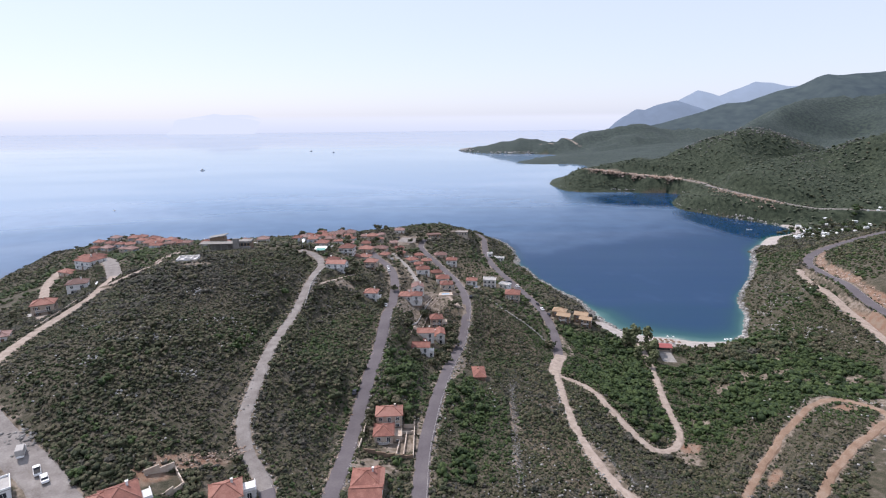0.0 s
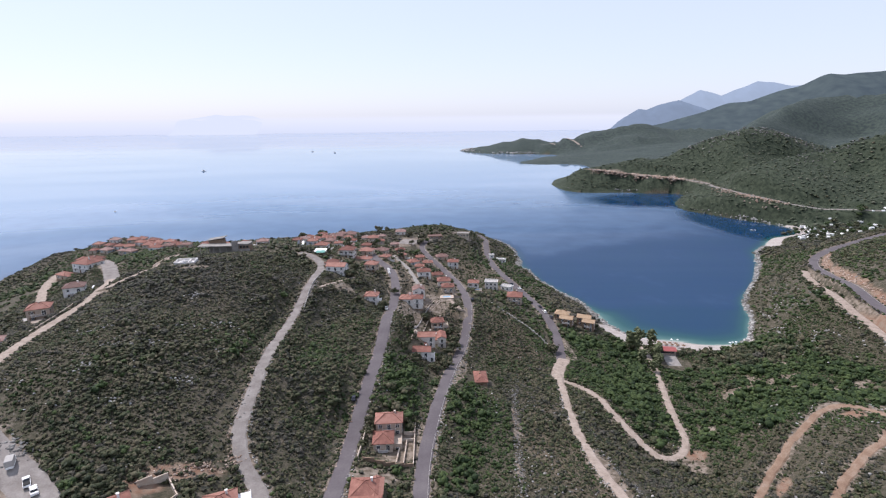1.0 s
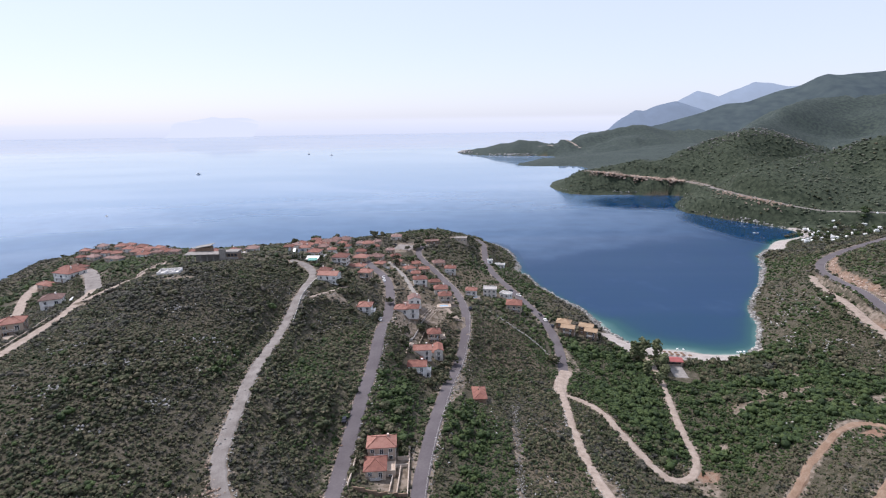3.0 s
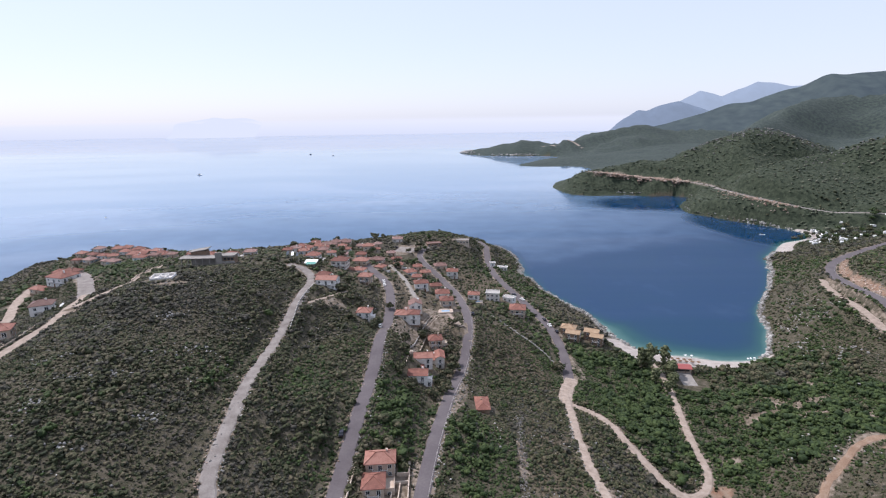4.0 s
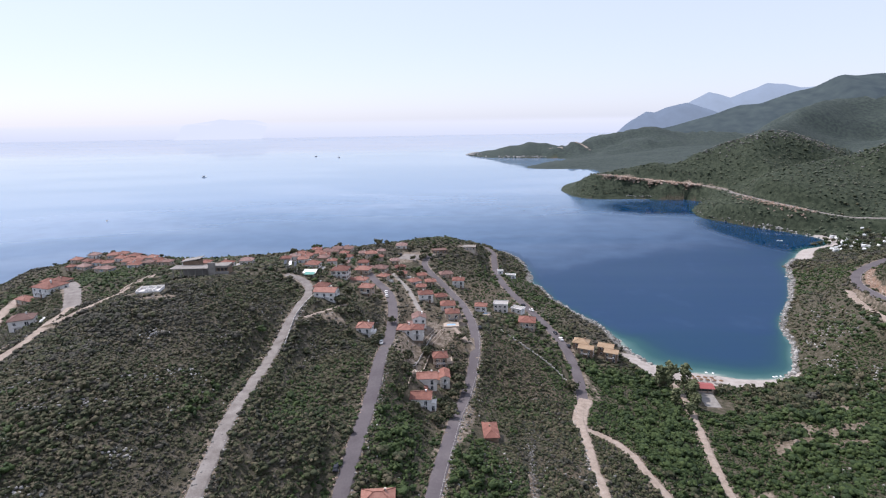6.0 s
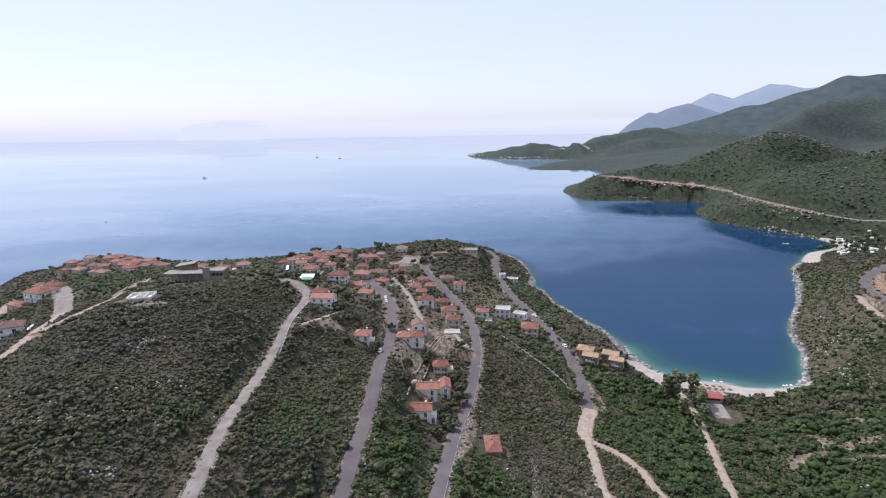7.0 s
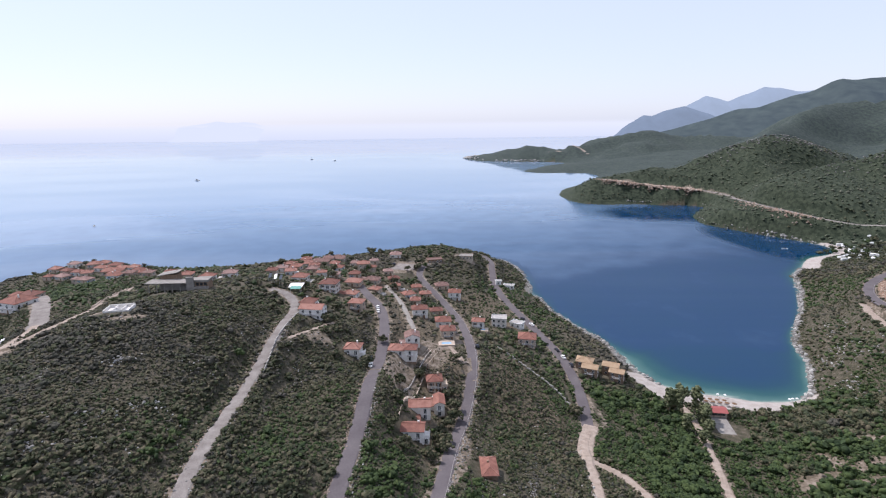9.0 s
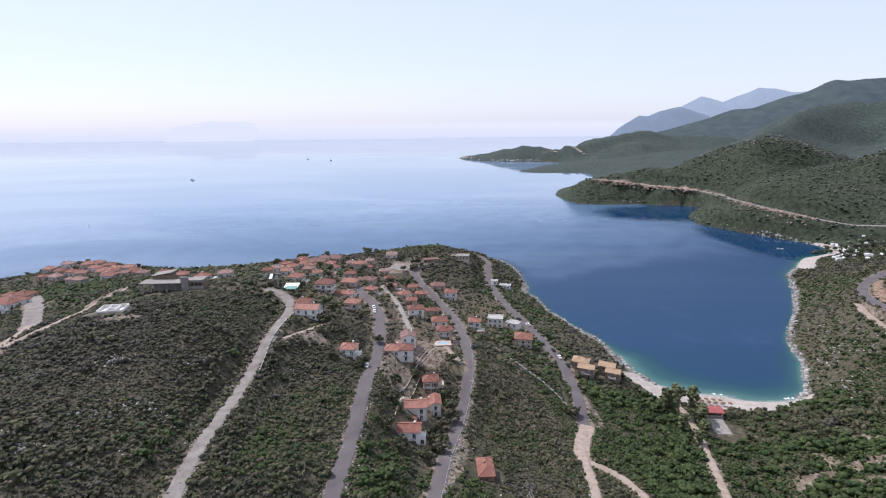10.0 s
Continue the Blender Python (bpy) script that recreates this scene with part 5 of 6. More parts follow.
# ---- vehicles ----
def car(x, y, turn, paint, label, kind="car"):
    z = ground_at(x, y)
    ob = thing("car" if kind == "car" else kind, label, "car" if kind == "car" else kind, pose(x, y, z + 0.3, 0, 0, turn), "parked vehicles")
    L = 2.15 if kind == "car" else 2.5
    body = part("body", merge(box(-0.88, -L, 0.3, 0.88, L, 0.95, 0.12)), paint, ob)
    if kind == "van":
        part("cargo_box", box(-1.0, -L, 0.95, 1.0, L * 0.45, 2.7, 0.1), CONCRETE, ob)
        part("cabin", box(-0.9, L * 0.5, 0.9, 0.9, L - 0.3, 1.9, 0.15), paint, ob)
    else:
        y0, y1 = (-1.5, 0.85) if kind == "car" else (-0.3, 1.2)
        cab = part("cabin", ([(-0.8, y0, 0.93), (0.8, y0, 0.93), (0.8, y1 + 0.4, 0.93), (-0.8, y1 + 0.4, 0.93), (-0.66, y0 + 0.4, 1.45), (0.66, y0 + 0.4, 1.45), (0.66, y1 - 0.4, 1.45), (-0.66, y1 - 0.4, 1.45)],
                             [(3, 2, 1, 0), (4, 5, 6, 7), (0, 1, 5, 4), (1, 2, 6, 5), (2, 3, 7, 6), (3, 0, 4, 7)]), GLASS, ob)
        part("roof_panel", box(-0.68, y0 + 0.38, 1.44, 0.68, y1 - 0.38, 1.5), paint, cab)
        if kind == "pickup":
            part("load_bed", box(-0.75, -L + 0.1, 0.96, 0.75, -0.4, 1.02), RUBBER, ob)
    for sx in (-0.8, 0.8):
        for k in (-0.62, 0.62):
            wheel = part("wheel", tube([(sx - 0.1, k * L, 0.3), (sx + 0.1, k * L, 0.3)], [0.32, 0.32], 10), RUBBER, ob)
            part("rim", tube([(sx - 0.12, k * L, 0.3), (sx + 0.12, k * L, 0.3)], [0.18, 0.18], 8), WHITE, wheel)
    return ob


car(-120.4, 131.4, 30, WHITE, "small truck with pale grey box body on the gravel yard", "van")
car(-111.6, 125.2, 40, WHITE, "white pickup with dark load bed on the gravel yard", "pickup")
car(-107.6, 122.4, 42, WHITE, "white hatchback parked on the gravel yard")
for x, y, t in ((-37.6, 199.4, 2), (-35.2, 300, 3), (74.6, 352, 6), (70.2, 372, 12), (18.4, 336.5, 4), (56, 424, 28), (-43, 498, 60)):
    car(x, y, t, DARK_PAINT, "dark car parked at the roadside")
for x, y, t in ((-33.6, 290.4, 2), (-38.8, 360.8, 12), (72, 362, 10), (-45, 481, 30), (61, 414, 30), (-40, 368, 14), (-24, 512, 20)):
    car(x, y, t, WHITE, "white car parked at the roadside")


# ---- trees ----
rng = np.random.default_rng(4)
pick = random.Random(12)


def tree(x, y, high, spread, leaves, label, slim=False):
    """A tree: tapered trunk, limbs, and a crown of many uneven leaf clumps."""
    z = ground_at(x, y)
    ob = thing("tree", label, "tree", pose(x, y, z - 0.1, 0, 0, pick.uniform(0, 360)))
    fork = high * 0.4
    part("trunk", tube([(0, 0, 0), (0.1, 0.05, fork * 0.5), (0.15, -0.1, fork), (0.05, 0, high * 0.75)], [0.05 * high ** 0.7, 0.04 * high ** 0.7, 0.03 * high ** 0.7, 0.03], 7), BARK, ob)
    centers, sizes = [], []
    for i in range(5):
        a = i * 1.26 + pick.uniform(-0.3, 0.3)
        r, zz = spread * pick.uniform(0.45, 0.75), high * pick.uniform(0.6, 0.9)
        tip = (r * math.cos(a), r * math.sin(a), zz)
        part("limb", tube([(0.1, 0, fork), (tip[0] * 0.5, tip[1] * 0.5, (fork + zz) / 2), tip], [0.08, 0.06, 0.02], 5), BARK, ob)
        for k in range(12):
            s = pick.uniform(0.16, 0.34) * spread
            centers.append((tip[0] + pick.gauss(0, 0.32) * spread, tip[1] + pick.gauss(0, 0.32) * spread, zz + pick.gauss(0, 0.2 if not slim else 0.35) * spread))
            sizes.append(s)
    for k in range(90 if slim else 22):
        centers.append((pick.gauss(0, 0.34) * spread, pick.gauss(0, 0.34) * spread, high * pick.uniform(0.25 if slim else 0.6, 0.97)))
        sizes.append(pick.uniform(0.18, 0.36) * spread)
    some = slice(0, None, 1 if slim else 2)
    crown = part("crown", clumps("crown", np.array(centers)[some], np.array(sizes)[some], ICO1, leaves, rng, 0.95, 0.32, True), leaves, ob)
    part("leaf_sprays", clumps("leaf_sprays", np.array(centers)[::3], np.array(sizes)[::3] * 1.25, FINE_TUFT if y < 330 else SPRAY, leaves, rng, 0.9, 0.3), leaves, crown)
    return ob


for x, y, h, s in ((121, 312, 17, 3.3), (117, 314, 14, 2.6), (129.5, 312, 16.5, 2.7), (132, 305, 10, 2.2), (129, 301, 10, 2.2), (119, 297, 9, 2.4), (127, 292, 9, 2.2), (121, 285, 7, 2.2)):
    tree(x, y, h, s, OLIVE, "tall olive-green eucalyptus tree behind the beach", True)
for x, y, h, s in ((-29.5, 186, 4, 1.8), (-29, 180, 3.5, 1.6), (-14, 190, 3.6, 1.8), (-13.5, 186, 3.2, 1.5), (5, 284, 5.5, 2.8), (5, 276, 5.5, 3.0), (1.5, 270, 4.5, 2.4), (0, 249, 4.5, 2.6), (2, 256, 4, 2.2), (1, 291, 4.5, 2.4), (-18, 262, 4.5, 2.4), (-19, 248, 4.5, 2.6), (-5, 240, 4.5, 2.6), (-14, 239, 4, 2.4), (-12, 300, 4, 2.2), (4, 294, 4.5, 2.2), (-2, 255, 4.5, 2.4), (-1, 262, 4.5, 2.2), (-20, 285, 5, 2.6), (-36, 292, 4.5, 2.4),
                   (-37, 286, 4.2, 2.2), (-49, 290, 4, 2.0), (-57, 316, 5, 2.6), (-60, 320, 4.5, 2.2), (66, 303, 5, 3.0), (7, 316, 4, 2), (-12, 300, 4, 2), (-31, 318, 4, 2), (-60, 346, 4, 2.2), (-44, 345, 4, 2.2), (-83, 366, 4.5, 2.4), (-22, 497, 6, 3), (-23, 488, 5, 2.6), (-20, 505, 5, 2.4), (-30, 478, 4, 2.2), (-34, 512, 6, 3)):
    tree(x, y, h, s, FOLIAGE, "small dark green garden tree beside a house")
for i in range(26):
    x, y = pick.uniform(-125, 5), pick.uniform(395, 545)
    tree(x, y, pick.uniform(4, 6.5), pick.uniform(1.8, 3), FOLIAGE if i % 3 else LUSH, "dark green tree among the village houses")
for x, y in ((-345, 512), (-340, 525), (-362, 528), (-310, 515), (-292, 508), (-252, 492), (-270, 495), (-330, 515), (-240, 478), (-383, 536), (-205, 450), (-190, 430), (-290, 455), (-320, 470)):
    tree(x, y, 3.6, 1.7, FOLIAGE, "wind-bent dark tree on the headland crest")


# ---- camp site by the far beach ----
def caravan(x, y, turn, tent):
    z = ground_at(x, y)
    if tent:
        ob = thing("tent", "white canvas tent under trees by the beach", "tent", pose(x, y, z, 0, 0, turn) @ Matrix.Scale(0.62, 4), "camp site")
        part("canopy", ([(-2.6, -2.2, 1.4), (2.6, -2.2, 1.4), (2.6, 2.2, 1.4), (-2.6, 2.2, 1.4), (-2.4, 0, 3.0), (2.4, 0, 3.0)], [(0, 1, 5, 4), (2, 3, 4, 5), (1, 2, 5), (3, 0, 4), (3, 2, 1, 0)]), WHITE, ob)
        part("cloth_wall", box(-2.4, -2.0, -0.4, 2.4, 2.0, 1.4), WHITE, ob)
    else:
        ob = thing("caravan", "white caravan parked under trees by the beach", "caravan", pose(x, y, z + 0.1, 0, 0, turn), "camp site")
        part("body", box(-1.2, -3.0, 0.4, 1.2, 3.0, 2.7, 0.25), WHITE, ob)
        part("window", box(-1.23, -1.5, 1.4, 1.23, 1.2, 2.0), GLASS, ob)
        for s in (-1, 1):
            part("wheel", tube([(s * 1.0 - 0.1, 0, 0.3), (s * 1.0 + 0.1, 0, 0.3)], [0.35, 0.35], 10), RUBBER, ob)


CAMP = [(463, 673), (468, 657), (472, 648), (458, 625), (419, 612), (424, 604), (412, 596), (430, 600), (440, 612), (446, 604), (437, 590), (498, 675), (521, 654), (480, 600), (518, 630), (479, 618),
        (445, 625), (428, 618), (452, 640), (500, 640), (540, 660), (505, 615), (490, 660), (460, 600), (530, 640)]
for i in range(18):  # tents between the trees
    CAMP.append((pick.uniform(430, 580), pick.uniform(596, 676)))
for i, (x, y) in enumerate(CAMP):
    caravan(x, y, pick.uniform(0, 180), i % 3 != 0)
for i in range(55):
    tree(pick.uniform(425, 590), pick.uniform(590, 680), pick.uniform(4, 7), pick.uniform(2.2, 3.4), FOLIAGE if i % 2 else LUSH, "dark green tree shading the camp site")


# ---- boats and beach things ----
def boat(x, y, size, turn, sail=False, label="small white motor boat lying on the calm sea"):
    ob = thing("boat", label, "boat", pose(x, y, 0, 0, 0, turn))
    s = size
    v = [(-0.18 * s, -0.5 * s, 0.1 * s), (0.18 * s, -0.5 * s, 0.1 * s), (0.2 * s, 0.15 * s, 0.12 * s), (0, 0.5 * s, 0.16 * s), (-0.2 * s, 0.15 * s, 0.12 * s), (-0.12 * s, -0.48 * s, -0.05 * s), (0.12 * s, -0.48 * s, -0.05 * s), (0.12 * s, 0.1 * s, -0.05 * s), (0, 0.4 * s, -0.05 * s), (-0.12 * s, 0.1 * s, -0.05 * s)]
    part("hull", (v, [(0, 1, 2, 3, 4), (9, 8, 7, 6, 5)] + [(i, (i + 1) % 5, 5 + (i + 1) % 5, 5 + i)[::-1] for i in range(5)]), WHITE if not sail else DARK_PAINT, ob)
    part("cabin", box(-0.1 * s, -0.2 * s, 0.1 * s, 0.1 * s, 0.12 * s, 0.24 * s, 0.02 * s), GLASS if not sail else WHITE, ob)
    if sail:
        part("mast", tube([(0, 0.05 * s, 0.1 * s), (0, 0.05 * s, 1.3 * s)], [0.015 * s, 0.01 * s], 6), WHITE, ob)


boat(-690, 1529, 16, 70, label="fishing boat lying on the open sea")
boat(-568, 2323, 14, 50, True, "moored sailing yacht with a bare mast far out")
boat(-453, 2236, 14, 40, True, "moored sailing yacht with a bare mast far out")
boat(-546, 869, 7, 20, label="small boat on the open sea")
boat(399, 672, 7, 80)


def parasol(x, y, mat, label, r=1.3):
    z = ground_at(x, y)
    ob = thing("parasol", label, "parasol", pose(x, y, z), "beach parasols")
    part("pole", tube([(0, 0, -0.2), (0, 0, 2.2)], [0.04, 0.04], 5), WOOD, ob)
    ringv = [(r * math.cos(k * math.pi / 4), r * math.sin(k * math.pi / 4), 1.9) for k in range(8)]
    part("canopy", (ringv + [(0, 0, 2.5), (0, 0, 2.3)], [(k, (k + 1) % 8, 8) for k in range(8)] + [((k + 1) % 8, k, 9) for k in range(8)]), mat, ob)


for i in range(9):
    parasol(141 + (i % 5) * 3.4, 324 - (i % 5) * 0.8 + (i // 5) * 3.2, WOOD, "brown straw parasol on the pebble beach")
for x, y in ((152, 333), (155.5, 332), (188, 327), (190, 327.5), (192, 327)):
    parasol(x, y, WHITE, "small white parasol on the pebble beach", 0.8)


def sheet_roof(x, y, w, d, high, turn, mat, label):
    """An open shelter: four posts and a thin sheet roof."""
    z = ground_at(x, y)
    ob = thing("shelter", label, "shelter", pose(x, y, z, 0, 0, turn))
    part("sheet", ([(-w / 2, -d / 2, high - 0.5), (w / 2, -d / 2, high - 0.5), (w / 2, d / 2, high + 0.3), (-w / 2, d / 2, high + 0.3), (-w / 2, -d / 2, high - 0.4), (w / 2, -d / 2, high - 0.4), (w / 2, d / 2, high + 0.4), (-w / 2, d / 2, high + 0.4)],
                   [(3, 2, 1, 0), (4, 5, 6, 7), (0, 1, 5, 4), (1, 2, 6, 5), (2, 3, 7, 6), (3, 0, 4, 7)]), mat, ob)
    for a in (-0.46, 0.46):
        for b in (-0.46, 0.46):
            part("post", tube([(a * w, b * d, -0.5), (a * w, b * d, high - 0.1 + b * 0.8)], [0.08, 0.08], 5), CONCRETE, ob)


sheet_roof(-85, 357, 8, 6, 3, 0, WHITE, "white canopy roof beside the gravel road")
sheet_roof(-84, 352, 6, 3, 2.6, 0, GREEN_SHEET, "green tarpaulin shelter beside the canopy")
for i in range(3):
    sheet_roof(-101 + 3.2 * i, 361 - 0.5 * i, 1.6, 7, 4.6, 12, GLASS if i != 1 else WHITE, "tilted dark solar panel array on posts")


def pool(x, y, turn):
    """A small pool let into a white terrace on a low base."""
    z = ground_at(x, y) + 0.5
    ob = thing("pool_terrace", "small blue pool in a white terrace below a house", "pool", pose(x, y, z, 0, 0, turn))
    part("deck", merge(box(-4.5, -3, -2.5, 4.5, -1.5, 0.3), box(-4.5, 1.5, -2.5, 4.5, 3, 0.3), box(-4.5, -1.5, -2.5, -2.6, 1.5, 0.3), box(2.6, -1.5, -2.5, 4.5, 1.5, 0.3)), CREAM, ob)
    part("water", box(-2.6, -1.5, -2.5, 2.6, 1.5, 0.12), BLUE, ob, "pale blue pool water")


pool(1.5, 335, 4)
pool(23, 376, -8)


def bean_rows(x, y, turn):
    """Rows of pale wooden rails over a garden plot."""
    z = ground_at(x, y) + 0.3
    ob = thing("garden_frame", "rows of pale wooden rails over a garden plot", "trellis", pose(x, y, z, 0, 0, turn))
    for i in range(4):
        rail_ = part("rail", tube([(-3 + 2 * i, -8, 1.2), (-3 + 2 * i, 8, 2.2)], [0.12, 0.12], 5), CREAM, ob)
        for k in (-7.5, 0, 7.5):
            part("post", tube([(-3 + 2 * i, k, -1.5), (-3 + 2 * i, k, 1.7 + k / 16)], [0.08, 0.08], 5), WOOD, rail_)


bean_rows(-8, 315, -22)
# ---- scrub and rocks ----
PLOTS = [(ob.matrix_basis.translation.x, ob.matrix_basis.translation.y, 7.5) for ob in scene.objects if ob.parent is None and ob.name.split(".")[0] in ("house", "villa", "foundation", "beach_bar")]
PLOTS += [(-22, 480, 10), (-34, 478, 9), (-40, 470, 7), (-28, 466, 6), (-26, 508, 9)] + [(1.5, 334, 6), (23, 375, 6), (-8, 315, 6), (-132, 333, 10), (-158, 336, 10), (-145, 331, 9), (-146, 284, 9)] + [(x, y, 5) for x, y in CAMP] + [(139, 297, 10), (-16, 173, 6), (-79, 127, 6)]


def open_ground(p, margin):
    """Which of the places are free land: off roads, plots, beach and bare earth."""
    h, d = height(p[:, 0], p[:, 1], True)
    ok = (d > margin) & (h > 1.1) & (sand_at(p[:, 0], p[:, 1], h) < 0.1)
    for x, y, r in PLOTS:
        ok &= np.hypot(p[:, 0] - x, p[:, 1] - y) > r
    for q in BARE + BARE_MORE + RED_BARE:
        ok &= (blob(p[:, 0], p[:, 1], *q) < 0.35) | (rng.random(len(p)) < 0.2)
    for x, y in CUT_LINE:
        ok &= np.hypot(p[:, 0] - x, p[:, 1] - y) > 3.2
    for q in DRY:
        ok &= (blob(p[:, 0], p[:, 1], *q) < 0.4) | (rng.random(len(p)) < 0.84)
    return ok, h


def scatter(x0, y0, x1, y1, spacing, margin, keep=0.9):
    gx_, gy_ = np.meshgrid(np.arange(x0, x1, spacing), np.arange(y0, y1, spacing))
    p = np.c_[gx_.ravel(), gy_.ravel()] + rng.uniform(-0.5, 0.5, (gx_.size, 2)) * spacing * 1.3
    p = p[rng.random(len(p)) < keep]
    p = p[np.abs(p[:, 0]) < 0.87 * p[:, 1] + 10]
    p = p[(p[:, 1] < 700) | (p[:, 0] > 0.25 * p[:, 1] - 20)]
    lee = np.where(p[:, 0] < -150, 465 + 0.35 * (-150 - p[:, 0]), 485 + 0.85 * (p[:, 0] + 150))  # the hidden north slope stays bare
    p = p[(p[:, 1] < lee) | (p[:, 0] > 20)]
    ok, h = open_ground(p, margin)
    return p[ok], h[ok]


def scrub(name, area, spacing, sizes, label, lush=None, keep=0.9, sink=0.2, margin=0.7, tufts=1, leaves=(FOLIAGE, PALE, LUSH), sprays=0, lump=ICO1):
    """Rounded bushes over an area; tufts: how many lumps make up a bush; sprays: on every how many lumps a leafy spray sits."""
    p, h = scatter(*area, spacing, margin, keep)
    s = sizes[0] + (sizes[1] - sizes[0]) * rng.random(len(p)) ** 1.8 * 1.5
    s = s * (1 + 0.3 * waves(p[:, 0], p[:, 1], 30, 9))
    green = 0.7 * waves(p[:, 0], p[:, 1], 55, 11) + 0.5 * waves(p[:, 0], p[:, 1], 16, 12) + rng.normal(0, 0.4, len(p))
    if lush is not None:
        green = green + lush(p[:, 0], p[:, 1])
    sort = np.where(green > 0.75, 2, np.where(green < -0.42, 1, 0))
    c = np.c_[p, h + s * sink]
    if tufts > 1:
        c, s, sort = np.repeat(c, tufts, 0), np.repeat(s, tufts), np.repeat(sort, tufts)
        off = rng.normal(0, 0.5, (len(c), 3))
        off[:, 2] = np.abs(off[:, 2]) * 0.55
        c, s = c + off * s[:, None], s * rng.uniform(0.28, 0.58, len(c))
    for k, word in enumerate(("dark", "dry", "bright")):
        some = np.flatnonzero(sort == k)
        if len(some) > 3:
            words = label.format(("dark green", "dry grey-green", "bright green")[k])
            tagged(new(f"{word}_scrub", clumps(name, c[some], s[some] * 1.05, lump, leaves[k], rng, 0.85, 0.34, True)), words, "scrub", kind="stuff")
            if sprays:
                one = some[::sprays]
                tagged(new(f"{word}_leaf_sprays", clumps(name, c[one], s[one] * 1.3, SPRAY, leaves[k], rng, 0.9, 0.3)), words, "scrub", kind="stuff")


def lusher(x, y):
    return 1.6 * np.clip(blob(x, y, 125, 270, 60, 65) + blob(x, y, 160, 232, 80, 66) + blob(x, y, 85, 300, 34, 50) + blob(x, y, -20, 215, 12, 30) + blob(x, y, 18, 190, 14, 50) + blob(x, y, -280, 400, 120, 150) + blob(x, y, 60, 440, 40, 120)
                         + 0.35 * blob(x, y, 250, 330, 110, 160) + blob(x, y, 330, 500, 60, 60), 0, 1)


scrub("low_scrub", (-260, 108, 270, 335), 1.0, (0.27, 0.72), "low {} Mediterranean bushes covering the slope", lusher, 0.94, sprays=2, lump=DOME)
scrub("tall_scrub", (-300, 108, 300, 335), 7.0, (0.8, 1.6), "rounded {} mastic bushes on the slope", lusher, 0.7, 0.3, 2.0, 9, sprays=2)
scrub("valley_thicket", (84, 206, 222, 324), 4.2, (1.5, 2.8), "dense rounded {} mastic trees filling the valley", lusher, 0.8, 0.25, 3.2, 14, sprays=2)
scrub("verge_bushes", (1, 150, 15, 226), 4.6, (1.5, 2.5), "large {} bushes beside the main road", lambda x, y: 1.2, 0.7, 0.3, 1.6, 9, sprays=2)
scrub("yard_bushes", (-114, 116, -58, 150), 2.9, (0.8, 1.6), "rounded {} bushes behind the villas", lambda x, y: 0.3, 0.8, 0.3, 1.2, 7, sprays=2)
scrub("garden_bushes", (-29, 194, -11, 246), 4.6, (1.4, 2.4), "large {} bushes below the red-roofed houses", lambda x, y: 0.6, 0.65, 0.3, 1.6, 9, sprays=2)
scrub("headland_scrub", (-460, 335, 520, 660), 2.4, (0.5, 1.35), "low {} Mediterranean bushes on the headland", lusher, sprays=3, lump=DOME)
# the dry sort takes the haze-blued leaf colour here
scrub("ridge_scrub", (500, 1150, 900, 1300), 8.0, (1.1, 2.2), "{} bushes and small trees over the distant hills", leaves=(FAR_LEAVES, HAZED_LEAVES, FAR_LEAVES), lump=DOME)
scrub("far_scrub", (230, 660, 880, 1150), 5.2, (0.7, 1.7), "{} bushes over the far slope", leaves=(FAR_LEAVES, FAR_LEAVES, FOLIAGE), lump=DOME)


def rocks(name, line, count, spread, sizes, label, lift=0.0, stone=PALE_ROCK):
    p = resample(line, 1.0)
    at_ = p[rng.integers(0, len(p), count)] + rng.normal(0, spread, (count, 2))
    z = np.maximum(height(at_[:, 0], at_[:, 1]), -0.8) + lift
    keep = (z < 6) & (z > -0.7)
    s = rng.uniform(sizes[0], sizes[1], count) ** 1.5
    me = clumps(name, np.c_[at_, z][keep], s[keep], ICO1, stone, rng, 0.8, 0.3)
    tagged(new(name, me), label, "rocks", kind="stuff")


for stone, word in ((PALE_ROCK, "pale grey"), (ROCK, "dark grey")):
    rocks("shore_rocks", SHORE[0:10], 750, 1.2, (0.3, 1.25), word + " limestone boulders along the headland shore", stone=stone)
    rocks("cove_rocks", SHORE[13:22], 520, 1.3, (0.3, 1.35), word + " limestone boulders along the cove", stone=stone)
rocks("far_shore_rocks", SHORE[23:34], 800, 1.8, (0.6, 1.5), "pale limestone rocks along the far shore")


cape_line = resample(FAR_SHORE[8:10], 2.0)
p = cape_line[rng.integers(0, len(cape_line), 6000)] + rng.normal(0, 26, (6000, 2))
h = height(p[:, 0], p[:, 1])
p, h = p[(h > -1) & (h < 5)][:420], h[(h > -1) & (h < 5)][:420]
tagged(new("cape_cliff", clumps("cape_cliff", np.c_[p, h + 1], rng.uniform(2.5, 5, len(p)), ICO1, PALE_ROCK, rng, 0.8, 0.35)), "pale limestone cliff foot of the far cape", "rocks", kind="stuff")


def stones(name, area, count, sizes, label):
    x0, y0, x1, y1 = area
    p = np.c_[rng.uniform(x0, x1, count), rng.uniform(y0, y1, count)]
    patchy = waves(p[:, 0], p[:, 1], 18, 21) > 0.15
    h, d = height(p[:, 0], p[:, 1], True)
    ok = patchy & (d > 0.5) & (h > 2)
    s = rng.uniform(*sizes, count)
    tagged(new(name, clumps(name, np.c_[p, h + s * 0.5][ok], s[ok], ICO1, PALE_ROCK, rng, 0.7, 0.35)), label, "stones", kind="stuff")


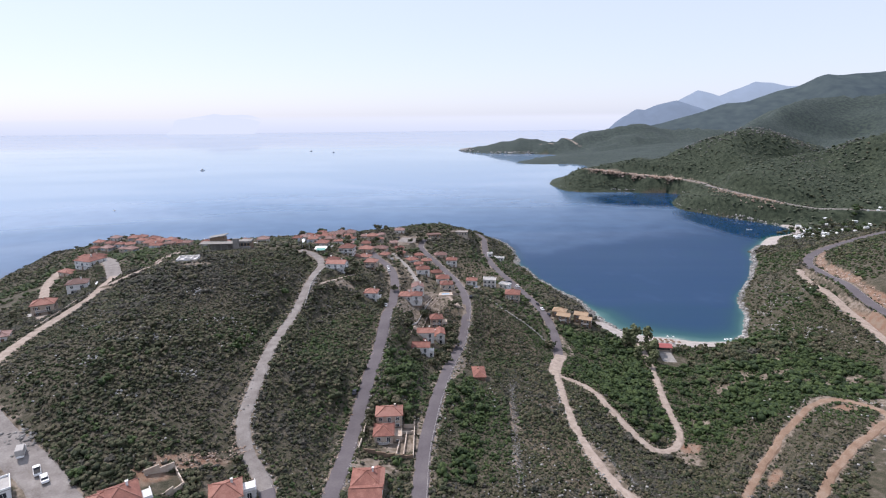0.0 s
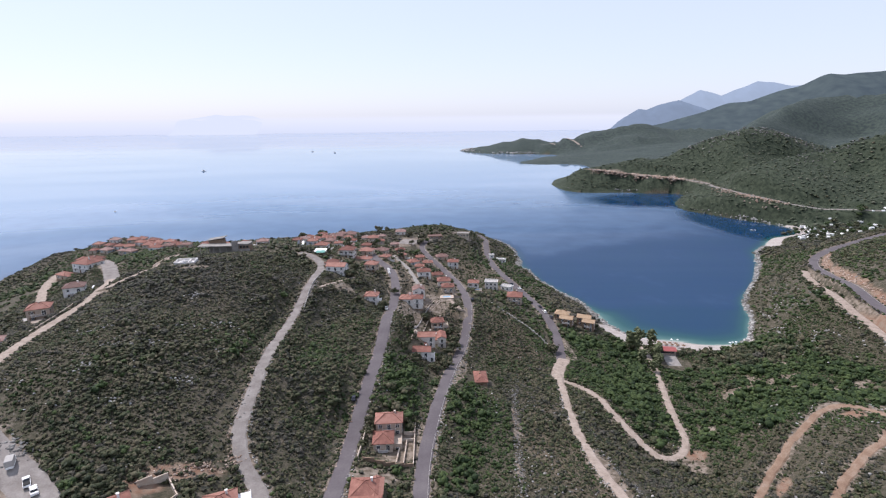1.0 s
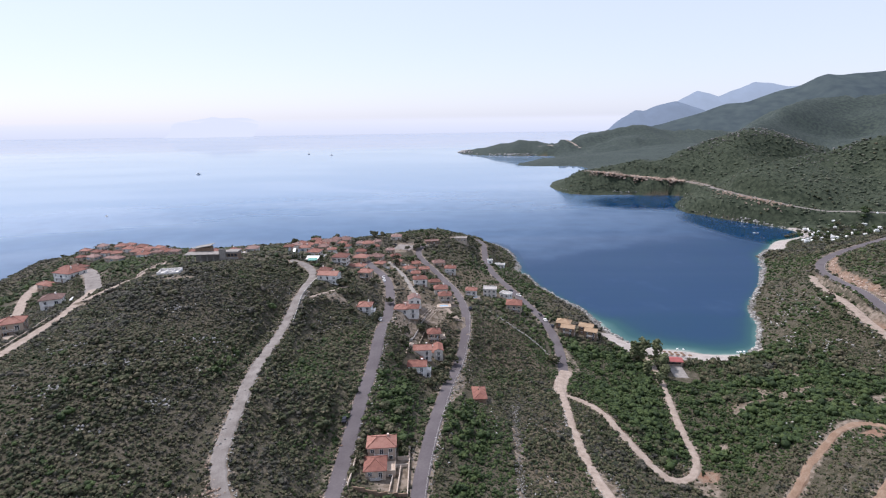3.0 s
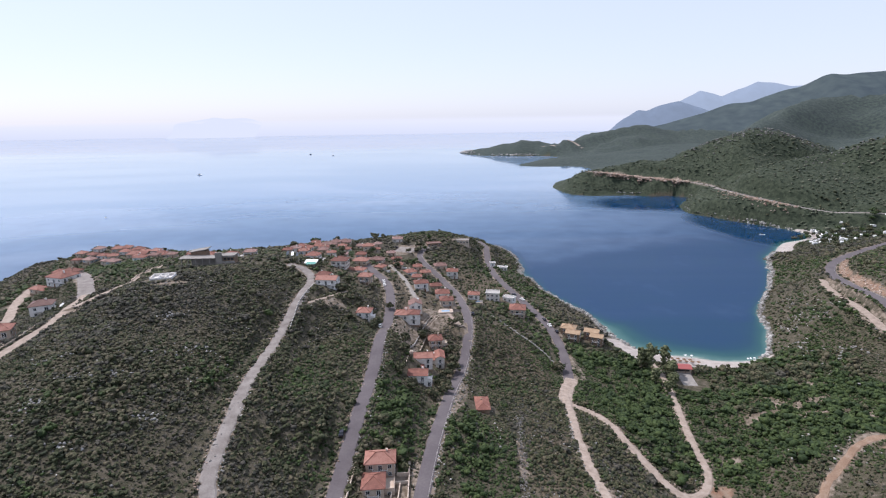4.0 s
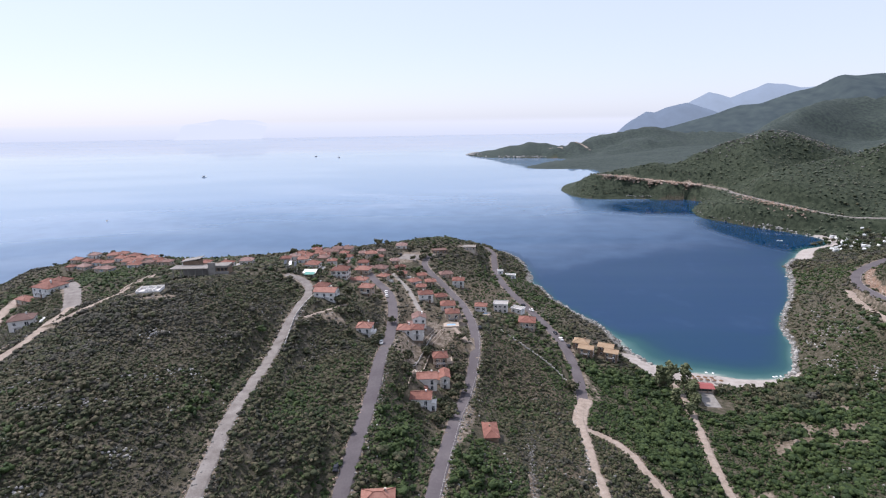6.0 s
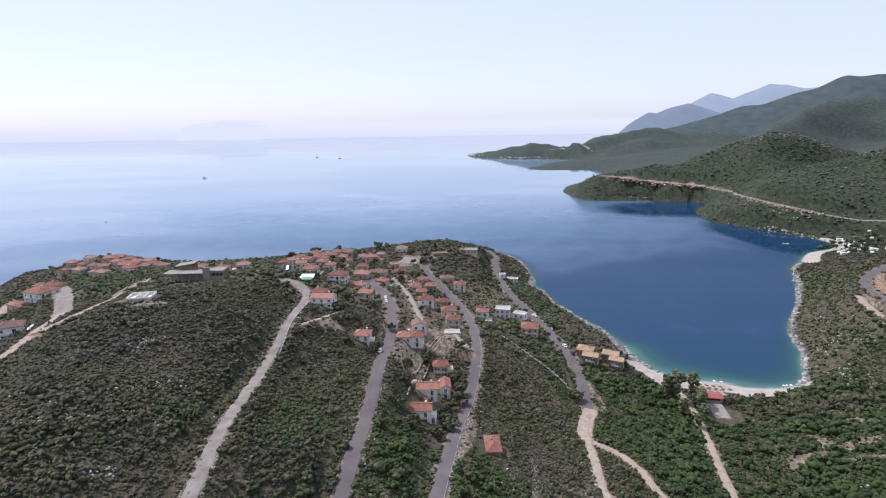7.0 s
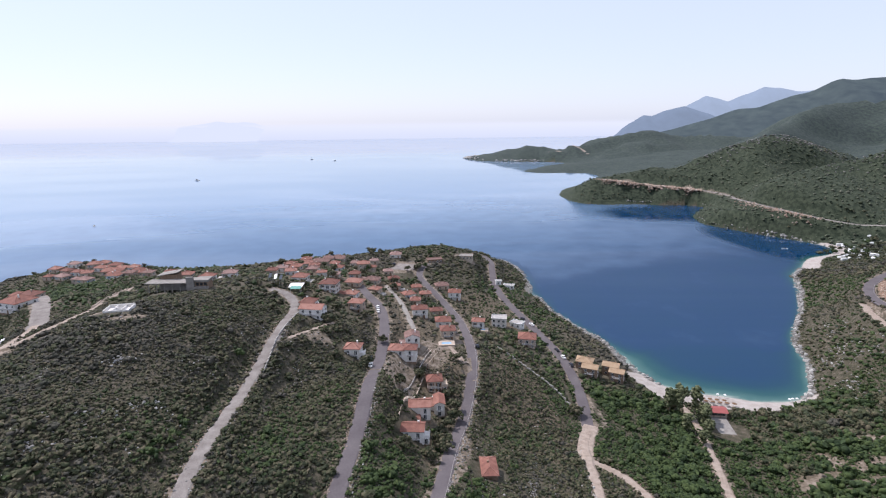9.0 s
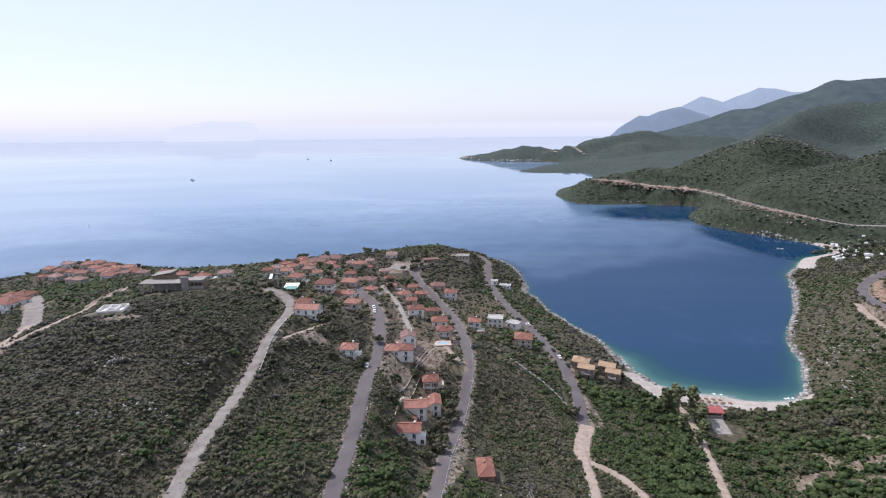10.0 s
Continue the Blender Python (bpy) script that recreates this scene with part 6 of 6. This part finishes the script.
stones("outcrop_stones", (180, 230, 300, 420), 700, (0.25, 0.8), "grey limestone outcrops among the eastern scrub")
stones("hill_stones", (-190, 110, -40, 300), 2600, (0.14, 0.45), "scattered pale stones between bushes")
stones("slope_stones", (-70, 120, 60, 320), 2000, (0.12, 0.4), "scattered pale stones between bushes on the slope")
stones("valley_stones", (10, 120, 200, 230), 1100, (0.2, 0.6), "scattered pale stones on the dry slope")
TRAIL = [(34, 240), (30, 202), (27, 174), (25, 152)]
rocks_line = resample(TRAIL, 1.0)
p = rocks_line[rng.integers(0, len(rocks_line), 420)] + rng.normal(0, 0.9, (420, 2))
s = rng.uniform(0.1, 0.36, 420)
tagged(new("rubble_line", clumps("rubble_line", np.c_[p, height(p[:, 0], p[:, 1]) + 0.5], s, ICO1, ROCK, rng, 0.8, 0.3)), "line of pale rubble running down the slope", "rubble", kind="stuff")


def outcrop(line, count, spread, sizes, label, stone=ROCK):
    """Pale stones strewn along a line of the plan."""
    q = resample(line, 2.0)
    at_ = q[rng.integers(0, len(q), count)] + rng.normal(0, spread, (count, 2))
    s_ = rng.uniform(*sizes, count)
    tagged(new("outcrop", clumps("outcrop", np.c_[at_, height(at_[:, 0], at_[:, 1]) + 0.3 * s_], s_, ICO1, stone, rng, 0.7, 0.35)), label, "rocks", kind="stuff")


outcrop([(500, 1076), (547, 1064), (586, 1052), (637, 1056)], 130, 10, (0.8, 2.2), "grey limestone crags along the far spur's crest", ROCK)
outcrop([(640, 1050), (690, 1040), (720, 1060)], 100, 14, (0.8, 2.4), "grey limestone crags on the gully wall")
outcrop([(560, 835), (600, 845), (640, 830)], 70, 12, (0.7, 1.7), "grey limestone crags on the near spur")
outcrop([(304, 1066), (388, 1036), (450, 1003)], 520, 3.6, (1.2, 3.0), "pink-brown rock bank cut along the coast road", CUT_ROCK)
outcrop([(424, 815), (434, 780), (448, 750), (466, 724)], 200, 6.0, (0.6, 1.8), "pink-brown scree below the coast road", CUT_ROCK)
for x, y in ((-113, 196), (-120, 190), (-98, 226), (-110, 214), (-138, 200), (-140, 232), (-120, 246), (-96, 180), (-126, 172), (-108, 160)):
    outcrop([(x - 2, y - 1), (x + 2, y + 1)], 34, 1.8, (0.15, 0.6), "patch of pale limestone breaking through the scrub", PALE_ROCK)
for x, y in ((222, 330), (228, 352), (236, 366), (215, 318), (240, 344), (226, 300), (246, 372)):
    outcrop([(x - 3, y - 3), (x + 3, y + 3)], 30, 3.6, (0.2, 0.8), "pale limestone outcrop on the slope above the cove", PALE_ROCK)
outcrop([(-66, 151), (-75, 143), (-84, 132)], 300, 1.2, (0.12, 0.42), "heap of pale rubble along a bulldozed red earth bank", CUT_ROCK)
outcrop([(-127, 139), (-121, 135)], 160, 2.0, (0.15, 0.6), "pile of pale building rubble at the yard's edge")
outcrop([(-73, 165), (-77, 205), (-79, 240)], 160, 1.2, (0.12, 0.4), "pale stones along the gravel road's verge")
outcrop([(-28, 200), (-27.5, 240), (-27, 275)], 160, 0.9, (0.12, 0.4), "pale stones along the asphalt road's verge")
outcrop([(6, 235), (12, 275), (18, 305)], 200, 1.2, (0.12, 0.45), "pale stones along the main road's verge")
outcrop([(95, 140), (108, 152), (104, 148)], 200, 4, (0.2, 0.7), "white broken limestone beside the red earth track")
outcrop([(63, 215), (64, 183), (68, 160)], 240, 1.6, (0.12, 0.45), "pale stones along the dirt track's bank")

outcrop([tuple(q) for q in CUT_LINE], 240, 1.0, (0.4, 1.1), "pale orange rock face cut above the highway", CUT_ROCK)

for name, side in (("road_west", 1), ("road_west", -1), ("road_mid", 1), ("road_mid", -1), ("road_main", 1), ("track_upper", 1), ("track_lower", -1)):
    width, mat, xy, z = LINES[name]
    d = np.gradient(xy, axis=0)
    d /= np.hypot(d[:, 0], d[:, 1])[:, None]
    verge = xy + np.c_[d[:, 1], -d[:, 0]] * side * (width / 2 + 0.9)
    verge = verge[(verge[:, 1] > 110) & (verge[:, 1] < 330)]
    outcrop([tuple(q) for q in verge[::3]], 380, 0.55, (0.1, 0.38), "pale rubble and stones strewn along the road's verge", PALE_ROCK if side > 0 else CUT_ROCK)
